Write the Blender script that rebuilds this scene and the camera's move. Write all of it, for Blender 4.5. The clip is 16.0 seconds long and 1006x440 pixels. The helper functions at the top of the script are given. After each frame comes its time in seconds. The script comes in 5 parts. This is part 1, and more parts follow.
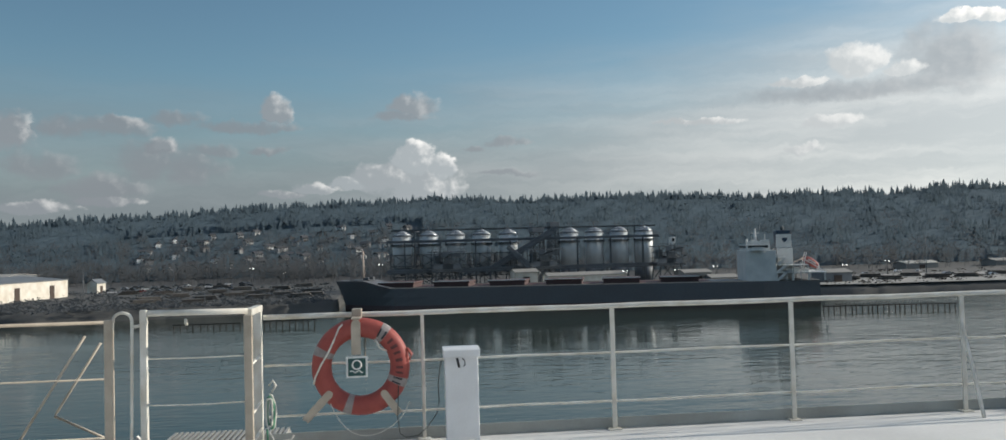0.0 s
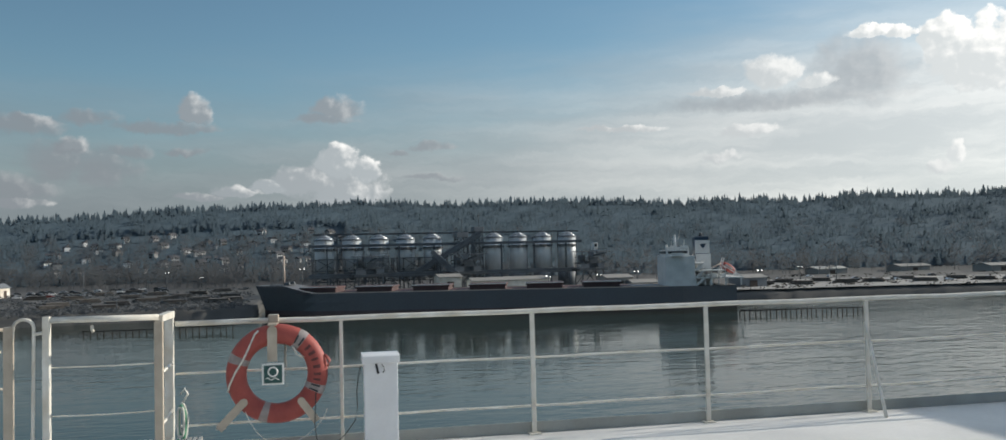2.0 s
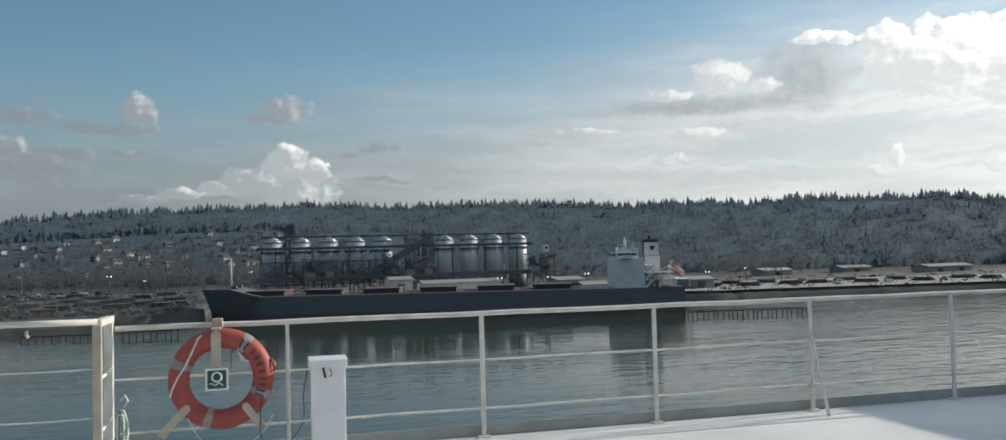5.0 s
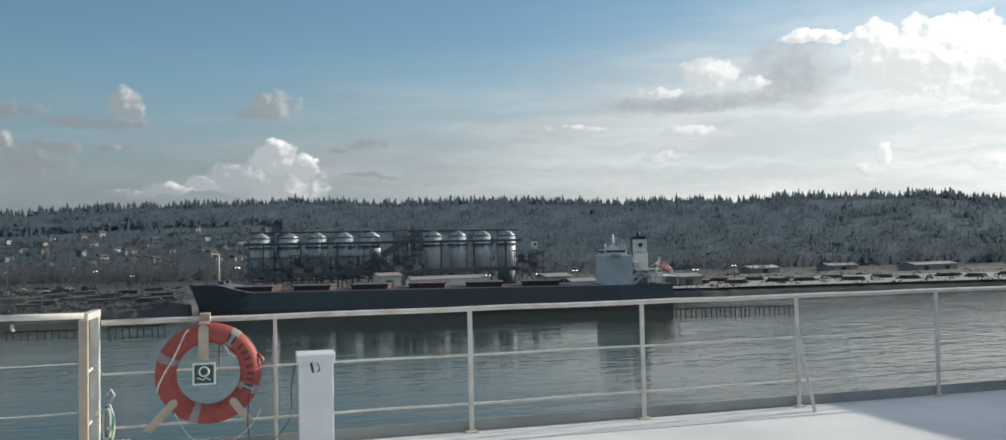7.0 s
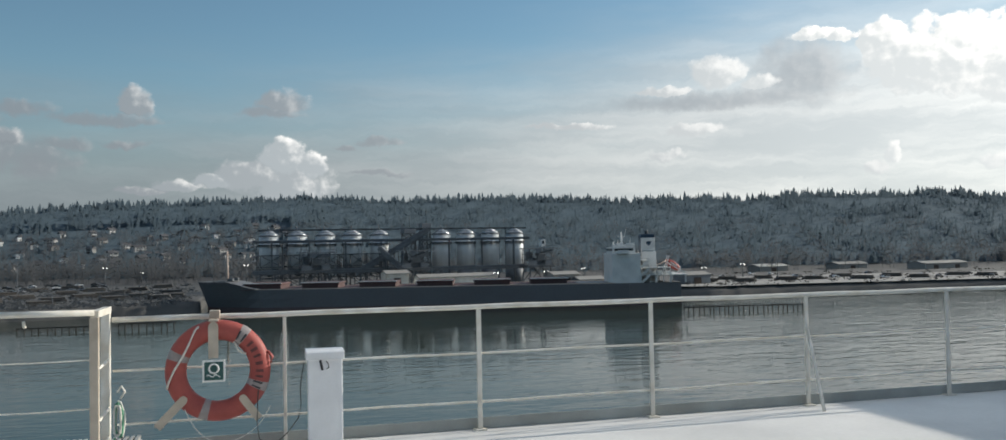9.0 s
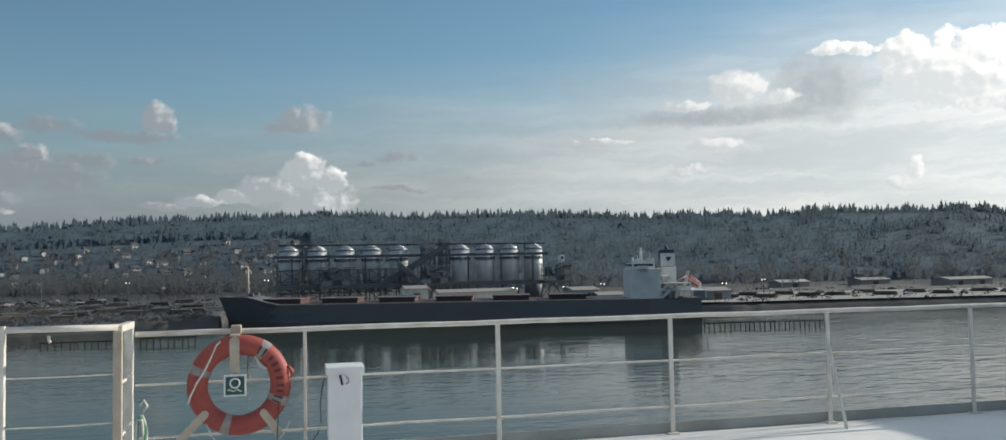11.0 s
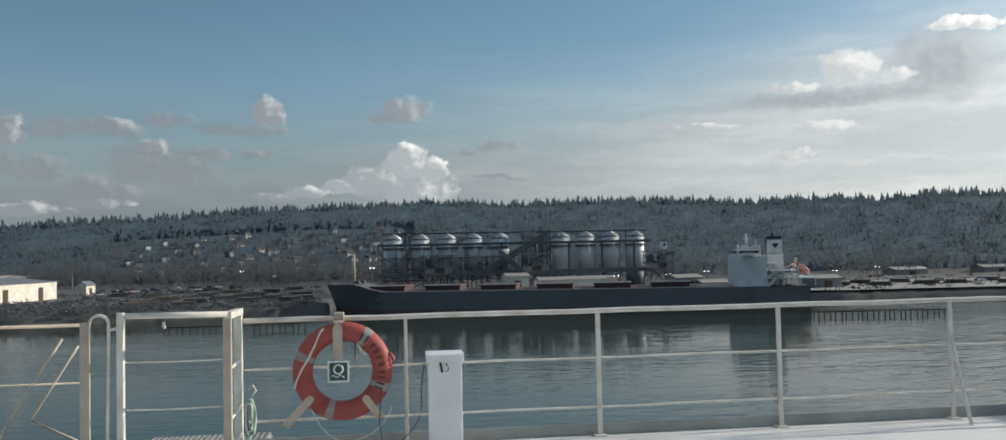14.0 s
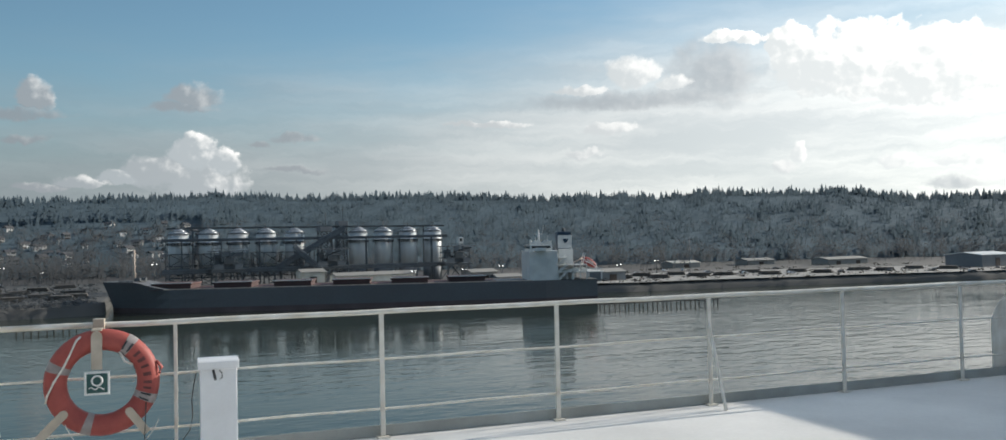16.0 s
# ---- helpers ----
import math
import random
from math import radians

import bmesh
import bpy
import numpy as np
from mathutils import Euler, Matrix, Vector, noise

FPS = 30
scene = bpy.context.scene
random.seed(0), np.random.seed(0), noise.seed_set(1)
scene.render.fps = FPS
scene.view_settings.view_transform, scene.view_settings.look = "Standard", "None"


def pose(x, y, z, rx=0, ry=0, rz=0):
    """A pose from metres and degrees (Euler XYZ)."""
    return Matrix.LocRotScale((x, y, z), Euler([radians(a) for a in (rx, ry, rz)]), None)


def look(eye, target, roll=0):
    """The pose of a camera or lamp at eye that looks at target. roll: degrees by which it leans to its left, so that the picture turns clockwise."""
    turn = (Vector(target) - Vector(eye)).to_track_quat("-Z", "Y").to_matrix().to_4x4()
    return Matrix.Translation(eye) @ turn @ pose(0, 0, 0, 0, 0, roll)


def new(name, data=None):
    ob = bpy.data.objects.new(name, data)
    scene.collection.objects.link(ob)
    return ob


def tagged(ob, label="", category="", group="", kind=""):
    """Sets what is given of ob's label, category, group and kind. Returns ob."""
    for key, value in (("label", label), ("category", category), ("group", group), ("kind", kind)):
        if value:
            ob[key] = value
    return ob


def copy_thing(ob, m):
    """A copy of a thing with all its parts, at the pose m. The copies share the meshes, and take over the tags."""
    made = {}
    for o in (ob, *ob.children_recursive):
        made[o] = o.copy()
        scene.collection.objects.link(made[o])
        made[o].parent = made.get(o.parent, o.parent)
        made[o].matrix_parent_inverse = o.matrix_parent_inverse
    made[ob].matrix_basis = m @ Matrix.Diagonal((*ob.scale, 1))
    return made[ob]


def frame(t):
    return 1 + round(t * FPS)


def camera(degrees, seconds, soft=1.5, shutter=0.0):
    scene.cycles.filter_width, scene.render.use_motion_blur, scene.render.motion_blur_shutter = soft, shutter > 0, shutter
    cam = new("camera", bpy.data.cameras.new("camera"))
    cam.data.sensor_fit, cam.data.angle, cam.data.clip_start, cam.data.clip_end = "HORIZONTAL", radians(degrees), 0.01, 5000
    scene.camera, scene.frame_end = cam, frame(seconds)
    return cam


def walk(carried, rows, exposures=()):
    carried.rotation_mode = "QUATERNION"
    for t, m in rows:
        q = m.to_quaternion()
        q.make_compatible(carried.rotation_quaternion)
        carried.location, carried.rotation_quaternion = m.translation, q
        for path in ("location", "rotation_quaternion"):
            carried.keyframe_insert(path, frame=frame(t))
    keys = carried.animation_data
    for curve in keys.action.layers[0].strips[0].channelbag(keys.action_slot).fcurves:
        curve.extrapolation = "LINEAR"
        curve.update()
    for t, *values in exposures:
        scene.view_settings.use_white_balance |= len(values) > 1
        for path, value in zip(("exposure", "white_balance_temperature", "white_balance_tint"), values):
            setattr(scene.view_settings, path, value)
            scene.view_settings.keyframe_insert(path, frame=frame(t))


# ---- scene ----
cam = camera(59.9, 16.0)
PATH = [
    (0, (0.07, -0.081, 1.586), (0.304, 1.904, 1.649), -1.5),
    (0.5, (0.088, -0.085, 1.591), (0.409, 1.887, 1.659), -1.4),
    (1, (0.094, -0.085, 1.589), (0.476, 1.877, 1.655), -1.4),
    (1.5, (0.094, -0.084, 1.592), (0.487, 1.876, 1.664), -1.3),
    (2, (0.096, -0.082, 1.588), (0.501, 1.875, 1.658), -1.3),
    (2.5, (0.095, -0.069, 1.584), (0.503, 1.888, 1.646), -1.2),
    (3, (0.098, -0.086, 1.588), (0.508, 1.871, 1.652), -1.2),
    (3.5, (0.09, -0.069, 1.582), (0.489, 1.89, 1.649), -1.3),
    (4, (0.09, -0.068, 1.587), (0.486, 1.891, 1.656), -1.5),
    (4.5, (0.098, -0.078, 1.59), (0.521, 1.876, 1.664), -1.4),
    (5, (0.114, -0.063, 1.586), (0.628, 1.868, 1.659), -1.4),
    (7.5, (0.113, -0.069, 1.578), (0.653, 1.856, 1.639), -1.1),
    (8, (0.115, -0.047, 1.578), (0.655, 1.878, 1.635), -1.0),
    (8.5, (0.109, -0.055, 1.579), (0.638, 1.873, 1.636), -1.0),
    (11, (0.101, -0.085, 1.581), (0.58, 1.855, 1.677), -1.0),
    (11.5, (0.062, -0.063, 1.576), (0.401, 1.905, 1.674), -0.6),
    (12, (0.058, -0.032, 1.58), (0.325, 1.948, 1.67), -0.9),
    (12.5, (0.075, -0.028, 1.578), (0.339, 1.953, 1.664), -1.9),
    (13, (0.094, -0.014, 1.583), (0.368, 1.966, 1.667), -1.7),
    (13.5, (0.104, -0.017, 1.58), (0.368, 1.964, 1.661), -1.4),
    (14, (0.131, -0.009, 1.581), (0.384, 1.974, 1.653), -1.2),
    (14.5, (0.152, -0.017, 1.624), (0.405, 1.965, 1.706), -1.4),
    (15, (0.168, -0.028, 1.641), (0.434, 1.952, 1.731), -1.7),
    (15.5, (0.195, -0.04, 1.629), (0.623, 1.912, 1.702), -1.1),
    (16, (0.244, 0.008, 1.621), (0.943, 1.881, 1.672), -1.2),
]
walk(cam, [(t, look(eye, target, roll)) for t, eye, target, roll in PATH],
     [(0, 0.08), (1.0, 0.12), (4.5, 0.14), (5.5, 0.2), (9.0, 0.2), (11.0, 0.16), (12.0, 0.1), (15.0, 0.1), (15.5, 0.18), (16.0, 0.3)])

# ---- world: sky with cumulus clouds, one low sun ----
SUN_AZ, SUN_EL = 82.0, 20.0
sun_dir = Vector((math.sin(radians(SUN_AZ)) * math.cos(radians(SUN_EL)), math.cos(radians(SUN_AZ)) * math.cos(radians(SUN_EL)), math.sin(radians(SUN_EL))))
sun_data = bpy.data.lights.new("sun", "SUN")
sun_data.energy, sun_data.angle, sun_data.color = 4.2, radians(0.5), (1.0, 0.93, 0.82)
sun = new("sun", sun_data)
sun.matrix_world = look(sun_dir * 200, (0, 0, 0))

world = bpy.data.worlds.new("sky")
scene.world = world
world.use_nodes = True
wt = world.node_tree
wt.nodes.clear()


def wmath(op, a, b=0.0, c=0.0):
    n = wt.nodes.new("ShaderNodeMath")
    n.operation = op
    for i, v in enumerate((a, b, c)):
        if isinstance(v, (int, float)):
            n.inputs[i].default_value = v
        else:
            wt.links.new(v, n.inputs[i])
    return n.outputs[0]


def wvec(op, a, b=(0, 0, 0), c=(0, 0, 0)):
    n = wt.nodes.new("ShaderNodeVectorMath")
    n.operation = op
    for i, v in enumerate((a, b, c)):
        if isinstance(v, tuple):
            n.inputs[i].default_value = v
        else:
            wt.links.new(v, n.inputs[i])
    return n.outputs["Value"] if op == "DOT_PRODUCT" else n.outputs[0]


def wmix(f, a, b):
    n = wt.nodes.new("ShaderNodeMix")
    n.data_type = "RGBA"
    for i, v in ((0, f), (6, a), (7, b)):
        if isinstance(v, (int, float)):
            n.inputs[i].default_value = v
        elif isinstance(v, tuple):
            n.inputs[i].default_value = (*v, 1)
        else:
            wt.links.new(v, n.inputs[i])
    return n.outputs[2]


def wramp(v, lo, hi):
    n = wt.nodes.new("ShaderNodeMapRange")
    n.interpolation_type = "SMOOTHSTEP"
    for i, x in enumerate((v, lo, hi)):
        if isinstance(x, (int, float)):
            n.inputs[i].default_value = x
        else:
            wt.links.new(x, n.inputs[i])
    return n.outputs[0]


def wnoise(vec, scale, detail, rough=0.5):
    n = wt.nodes.new("ShaderNodeTexNoise")
    wt.links.new(vec, n.inputs["Vector"])
    n.inputs["Scale"].default_value, n.inputs["Detail"].default_value, n.inputs["Roughness"].default_value = scale, detail, rough
    return n


sky = wt.nodes.new("ShaderNodeTexSky")
sky.sky_type, sky.sun_disc = "NISHITA", False
sky.sun_elevation, sky.sun_rotation = radians(SUN_EL), radians(SUN_AZ)
sky.air_density, sky.dust_density, sky.ozone_density = 1.0, 0.5, 1.5
SKY_GAIN = 0.086
clear = wvec("MULTIPLY", sky.outputs[0], (SKY_GAIN * 0.93, SKY_GAIN * 1.13, SKY_GAIN * 1.13))

coords = wt.nodes.new("ShaderNodeTexCoord")
sep = wt.nodes.new("ShaderNodeSeparateXYZ")
wt.links.new(coords.outputs["Generated"], sep.inputs[0])
AZ = wmath("MULTIPLY", wmath("ARCTAN2", sep.outputs[0], sep.outputs[1]), 57.2958)
EL = wmath("MULTIPLY", wmath("ARCSINE", sep.outputs[2]), 57.2958)
comb = wt.nodes.new("ShaderNodeCombineXYZ")
wt.links.new(AZ, comb.inputs[0])
wt.links.new(EL, comb.inputs[1])
flat_dir = comb.outputs[0]
warp_noise = wnoise(flat_dir, 0.5, 8, 0.66)
warp = wvec("MULTIPLY", wvec("SUBTRACT", warp_noise.outputs["Color"], (0.5, 0.5, 0.5)), (2.0, 1.5, 0.0))
warped = wvec("ADD", flat_dir, warp)
fine = wnoise(flat_dir, 0.8, 7, 0.5)
fine_sun = wnoise(wvec("ADD", flat_dir, (0.35, 0.25, 0.0)), 0.8, 7, 0.5)
relief = wmath("MULTIPLY", wmath("SUBTRACT", fine.outputs["Fac"], fine_sun.outputs["Fac"]), 1.0)
cloud_best, cloud_lit, cloud_white = -9.0, 0.0, 0.0


def cloud(az, el, rx, ry, white, base=3.0):
    """One cumulus lump at a bearing and height in degrees; base: how flat its foot is; white: how brightly the sun lights it."""
    global cloud_best, cloud_lit, cloud_white
    v = wvec("MULTIPLY_ADD", warped, (1 / rx, 1 / ry, 0), (-az / rx, -el / ry, 0))
    q = wvec("DOT_PRODUCT", v, v)
    foot = wmath("MAXIMUM", wvec("DOT_PRODUCT", v, (0, -base, 0)), 0.0)
    d = wmath("SUBTRACT", wmath("SUBTRACT", 1.0, q), foot)
    lit = wvec("DOT_PRODUCT", v, (0.7, 0.6, 0))
    gap = wt.nodes.new("ShaderNodeMath")
    gap.operation, gap.use_clamp = "MULTIPLY_ADD", True
    wt.links.new(wmath("SUBTRACT", d, cloud_best), gap.inputs[0])
    gap.inputs[1].default_value, gap.inputs[2].default_value = 2.2, 0.5
    more = gap.outputs[0]
    cloud_lit = wmath("MULTIPLY_ADD", more, wmath("SUBTRACT", lit, cloud_lit), cloud_lit)
    cloud_white = wmath("MULTIPLY_ADD", more, wmath("SUBTRACT", white, cloud_white), cloud_white)
    cloud_best = wmath("MAXIMUM", d, cloud_best)


# the tall cumulus over the ridge, with its tail
cloud(1.1, 5.6, 2.1, 1.6, 0.85, 0.5)
cloud(2.7, 5.2, 1.2, 1.4, 0.8, 0.5)
cloud(-0.9, 4.7, 2.6, 1.4, 0.62, 0.3)
cloud(1.6, 4.0, 2.9, 1.9, 0.64, 0.2)
cloud(-3.2, 4.3, 1.6, 0.66, 0.7, 1)
cloud(-5.4, 4, 2, 0.62, 0.6, 1)
cloud(-7.4, 3.7, 2, 0.43, 0.5, 1)
# soft grey cumulus with pale heads, away from the sun
cloud(-7.7, 8.8, 1.2, 1.3, 0.5, 1)
cloud(-9.3, 7.9, 4.2, 0.64, 0.05, 1.5)
cloud(1.1, 9.1, 2, 1.3, 0.36, 1.2)
cloud(0.2, 8.6, 2.7, 0.59, 0.15, 1)
cloud(-14.7, 6.4, 1.5, 1.2, 0.48, 1)
cloud(-15.2, 5.6, 2.8, 2, 0.05, 0.7)
cloud(-13, 5.3, 2.7, 1.8, 0.05, 0.7)
cloud(-16.6, 8, 1.9, 0.74, 0.34, 1)
cloud(-17.5, 7.7, 3.4, 0.94, 0.05, 1)
cloud(-13.7, 8.3, 2.4, 0.77, 0.08, 1)
cloud(-20.1, 7.6, 1.8, 1.1, 0.06, 1)
cloud(-22.7, 7.1, 1.9, 1.8, 0.46, 0.8)
cloud(-21.3, 5.2, 2.9, 1.4, 0.06, 0.8)
cloud(-17.9, 4, 3.2, 1.3, 0.1, 0.8)
cloud(-21.5, 3, 2.9, 0.53, 0.5, 1.2)
cloud(-17.7, 3.3, 2.5, 0.58, 0.45, 1.2)
cloud(-8.2, 6.5, 1.8, 0.48, 0.08, 1)
cloud(-11.7, 6.4, 2, 0.71, 0.06, 1)
cloud(7.3, 6.8, 2.1, 0.48, 0.1, 1.2)
cloud(7.1, 4.8, 2.7, 0.35, 0.1, 1)
cloud(4.8, 6.5, 1.1, 0.29, 0.1, 1)
# the large bank beside the sun: grey foot, bright heads
cloud(30.1, 8.9, 9.2, 1, 0.06, 0.6)
cloud(34.3, 10.2, 3.6, 3.1, 0.1, 0.4)
cloud(29.1, 10.6, 2.1, 1.4, 0.62, 0.6)
cloud(32.1, 9.9, 1.7, 0.81, 0.62, 0.6)
cloud(25.7, 9.7, 2.1, 0.43, 0.5, 0.8)
cloud(35, 12.4, 1.6, 0.66, 1, 1)
cloud(36.5, 12.2, 1, 0.66, 1, 1)
cloud(39.1, 11.7, 2, 1.6, 1, 0.6)
cloud(42.6, 10.3, 5.3, 2.9, 1, 0.6)
cloud(47.8, 9.4, 5.6, 2.9, 1, 0.6)
# small faint heads below the bank
cloud(19.6, 7.6, 3.5, 0.36, 0.5, 1)
cloud(27.6, 7.1, 2.1, 0.66, 0.55, 1)
cloud(26.1, 5.5, 1.5, 0.53, 0.5, 1)
cloud(39.3, 5.1, 0.56, 0.94, 0.6, 0.6)
cloud(38.5, 4.3, 1, 0.64, 0.4, 0.6)
cloud(44.9, 4.3, 1.2, 0.58, 0.5, 1)
cloud(48.6, 4.2, 2, 0.57, 0.55, 1)
cloud(48, 2.9, 2.1, 0.64, 0.2, 0.8)

side = wmath("MULTIPLY", wramp(AZ, -15.0, 62.0), wramp(AZ, 150.0, 100.0))
cover = wmath("ADD", cloud_best, wmath("MULTIPLY", wmath("SUBTRACT", fine.outputs["Fac"], 0.5), wmath("MULTIPLY_ADD", cloud_white, 0.7, 0.9)))
soft_edge = wmath("MULTIPLY_ADD", cloud_white, -0.72, 1.02)
density = wramp(cover, 0.05, soft_edge)
core = wramp(cover, 0.25, 1.0)
light_side = wramp(wmath("ADD", wmath("MULTIPLY_ADD", cloud_lit, 0.75, wmath("MULTIPLY_ADD", side, 0.5, wmath("MULTIPLY", core, -0.1))), wmath("MULTIPLY", relief, 2.0)), 0.0, 0.95)
glow = wmath("MULTIPLY", light_side, wmath("MULTIPLY_ADD", cloud_white, 0.85, 0.12))
shade_colour = wmix(wramp(cloud_white, 0.35, 0.8), (0.235, 0.255, 0.28), (0.36, 0.40, 0.425))
shade_colour = wmix(side, shade_colour, wmix(wramp(cloud_white, 0.12, 0.5), (0.40, 0.44, 0.47), (0.74, 0.77, 0.77)))
cloud_colour = wmix(glow, shade_colour, (1.08, 1.06, 1.02))
# thin veil that thickens towards the horizon all the way round
veil_noise = wnoise(wvec("MULTIPLY", flat_dir, (0.05, 0.28, 1)), 1.0, 5, 0.55)
veil = wmath("MULTIPLY", wramp(wmath("MULTIPLY_ADD", side, -7.0, wmath("MULTIPLY_ADD", veil_noise.outputs["Fac"], -7.0, EL)), 9.5, -1.0), 0.92)
streaks = wnoise(wvec("MULTIPLY", warped, (0.07, 0.55, 1)), 1.0, 6, 0.6)
veil_colour = wmix(wramp(streaks.outputs["Fac"], 0.35, 0.7), wmix(side, (0.205, 0.235, 0.26), (0.72, 0.75, 0.755)), wmix(side, (0.25, 0.28, 0.305), (1.0, 1.0, 0.97)))
grey_side = wmix(wramp(AZ, -34.0, 6.0), (0.84, 0.84, 0.84), (1.0, 1.0, 1.0))
hazy = wmix(veil, wvec("MULTIPLY", clear, grey_side), veil_colour)
final = wmix(wmath("MULTIPLY", density, wmath("MULTIPLY_ADD", cloud_white, 0.26, 0.7)), hazy, cloud_colour)
# broken cumulus high overhead, out of view, added to brighten the fill light
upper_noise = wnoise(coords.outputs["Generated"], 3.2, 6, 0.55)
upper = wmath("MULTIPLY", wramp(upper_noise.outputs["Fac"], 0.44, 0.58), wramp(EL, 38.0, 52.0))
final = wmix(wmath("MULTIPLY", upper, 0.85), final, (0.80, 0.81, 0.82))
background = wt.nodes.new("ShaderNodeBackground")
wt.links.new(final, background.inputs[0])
background.inputs[1].default_value = 1.0
world_out = wt.nodes.new("ShaderNodeOutputWorld")
wt.links.new(background.outputs[0], world_out.inputs[0])

# ---- materials ----


def material(name, colour, rough=0.6, metal=0.0, vary=0.15, scale=3.0, fine_scale=40.0, bump=0.0, per_object=0.0, per_island=0.0, tint=None, coat=0.0, stretch=(1, 1, 1)):
    """A procedural surface: two scales of stain and grain, an optional relief, an optional change from piece to piece."""
    m = bpy.data.materials.new(name)
    m.use_nodes = True
    nt = m.node_tree
    bsdf = nt.nodes["Principled BSDF"]
    bsdf.inputs["Roughness"].default_value, bsdf.inputs["Metallic"].default_value = rough, metal
    bsdf.inputs["Coat Weight"].default_value = coat
    tc = nt.nodes.new("ShaderNodeTexCoord")
    mp = nt.nodes.new("ShaderNodeMapping")
    mp.inputs["Scale"].default_value = stretch
    nt.links.new(tc.outputs["Object"], mp.inputs[0])
    big, small = nt.nodes.new("ShaderNodeTexNoise"), nt.nodes.new("ShaderNodeTexNoise")
    for n, s, d in ((big, scale, 5), (small, fine_scale, 3)):
        n.inputs["Scale"].default_value, n.inputs["Detail"].default_value = s, d
        nt.links.new(mp.outputs[0], n.inputs["Vector"])
    ramp = nt.nodes.new("ShaderNodeMapRange")
    ramp.inputs[1].default_value, ramp.inputs[2].default_value = 0.3, 0.7
    nt.links.new(big.outputs["Fac"], ramp.inputs[0])
    mix = nt.nodes.new("ShaderNodeMix")
    mix.data_type = "RGBA"
    nt.links.new(ramp.outputs[0], mix.inputs[0])
    dark = tint or tuple(c * (1 - vary) for c in colour)
    mix.inputs[6].default_value, mix.inputs[7].default_value = (*dark, 1), (*(min(1, c * (1 + vary * 0.5)) for c in colour), 1)
    gain = nt.nodes.new("ShaderNodeMapRange")
    gain.inputs[3].default_value, gain.inputs[4].default_value = 1 - vary * 0.6, 1 + vary * 0.4
    nt.links.new(small.outputs["Fac"], gain.inputs[0])
    value = gain.outputs[0]
    for on, node, out in ((per_object, "ShaderNodeObjectInfo", "Random"), (per_island, "ShaderNodeNewGeometry", "Random Per Island")):
        if on:
            src = nt.nodes.new(node)
            r = nt.nodes.new("ShaderNodeMapRange")
            r.inputs[3].default_value, r.inputs[4].default_value = 1 - on, 1 + on
            nt.links.new(src.outputs[out], r.inputs[0])
            mul = nt.nodes.new("ShaderNodeMath")
            mul.operation = "MULTIPLY"
            nt.links.new(value, mul.inputs[0])
            nt.links.new(r.outputs[0], mul.inputs[1])
            value = mul.outputs[0]
    sc = nt.nodes.new("ShaderNodeVectorMath")
    sc.operation = "SCALE"
    nt.links.new(mix.outputs[2], sc.inputs[0])
    nt.links.new(value, sc.inputs["Scale"])
    nt.links.new(sc.outputs[0], bsdf.inputs["Base Color"])
    if bump:
        b = nt.nodes.new("ShaderNodeBump")
        b.inputs["Strength"].default_value, b.inputs["Distance"].default_value = 0.6, bump
        nt.links.new(small.outputs["Fac"], b.inputs["Height"])
        nt.links.new(b.outputs[0], bsdf.inputs["Normal"])
    return m


RAIL_PAINT = material("cream_rail_paint", (0.74, 0.73, 0.68), 0.4, vary=0.2, scale=6, fine_scale=90, bump=0.0006, tint=(0.60, 0.55, 0.46))
BEIGE = material("beige_paint", (0.50, 0.44, 0.36), 0.5, vary=0.2, scale=7, fine_scale=80, bump=0.0006, tint=(0.38, 0.32, 0.25))
WHITE_PAINT = material("white_paint", (0.80, 0.81, 0.82), 0.4, vary=0.08, scale=4, fine_scale=60, bump=0.0004)
DECK_PAINT = material("pale_deck_paint", (0.74, 0.73, 0.70), 0.6, vary=0.14, scale=0.9, fine_scale=30, bump=0.002)
ORANGE = material("faded_orange_buoy", (0.35, 0.074, 0.058), 0.6, vary=0.25, scale=9, fine_scale=60, bump=0.0008, tint=(0.29, 0.058, 0.05))
FADED = material("faded_buoy_print", (0.13, 0.035, 0.034), 0.55, vary=0.25, scale=20)
TAPE = material("grey_reflective_tape", (0.30, 0.27, 0.26), 0.35, vary=0.2, scale=20)
BLACK = material("black_print", (0.03, 0.03, 0.035), 0.5, vary=0.2, scale=20)
# pale rail paint darkened to grey-green: the shade on the fishplate is painted in
SHADED_COAMING = material("shaded_coaming_paint", (0.34, 0.365, 0.355), 0.6, vary=0.2, scale=3, fine_scale=50, bump=0.0008, tint=(0.28, 0.29, 0.27))
ROPE = material("white_rope", (0.70, 0.68, 0.62), 0.85, vary=0.2, scale=40, fine_scale=200, bump=0.001)
GREEN_ROPE = material("green_rope", (0.10, 0.32, 0.20), 0.85, vary=0.3, scale=40, fine_scale=200, bump=0.001)
CABLE = material("dark_cable", (0.06, 0.055, 0.05), 0.6, vary=0.2, scale=20)
SIGN_GREEN = material("dark_green_sign", (0.012, 0.075, 0.07), 0.4, vary=0.15, scale=20)
SIGN_WHITE = material("white_sign_print", (0.78, 0.78, 0.76), 0.5, vary=0.1, scale=20)
GRATING = material("galvanised_grating", (0.42, 0.41, 0.38), 0.5, metal=0.3, vary=0.2, scale=8)
HULL_RED = material("ship_side_paint", (0.12, 0.04, 0.035), 0.6, vary=0.2, scale=0.4)
# navy greyed and lightened so the colour carries the haze over the ship
HULL_NAVY = material("hazed_navy_hull_paint", (0.118, 0.122, 0.130), 0.6, vary=0.3, scale=0.06, fine_scale=1.2, tint=(0.128, 0.122, 0.126))
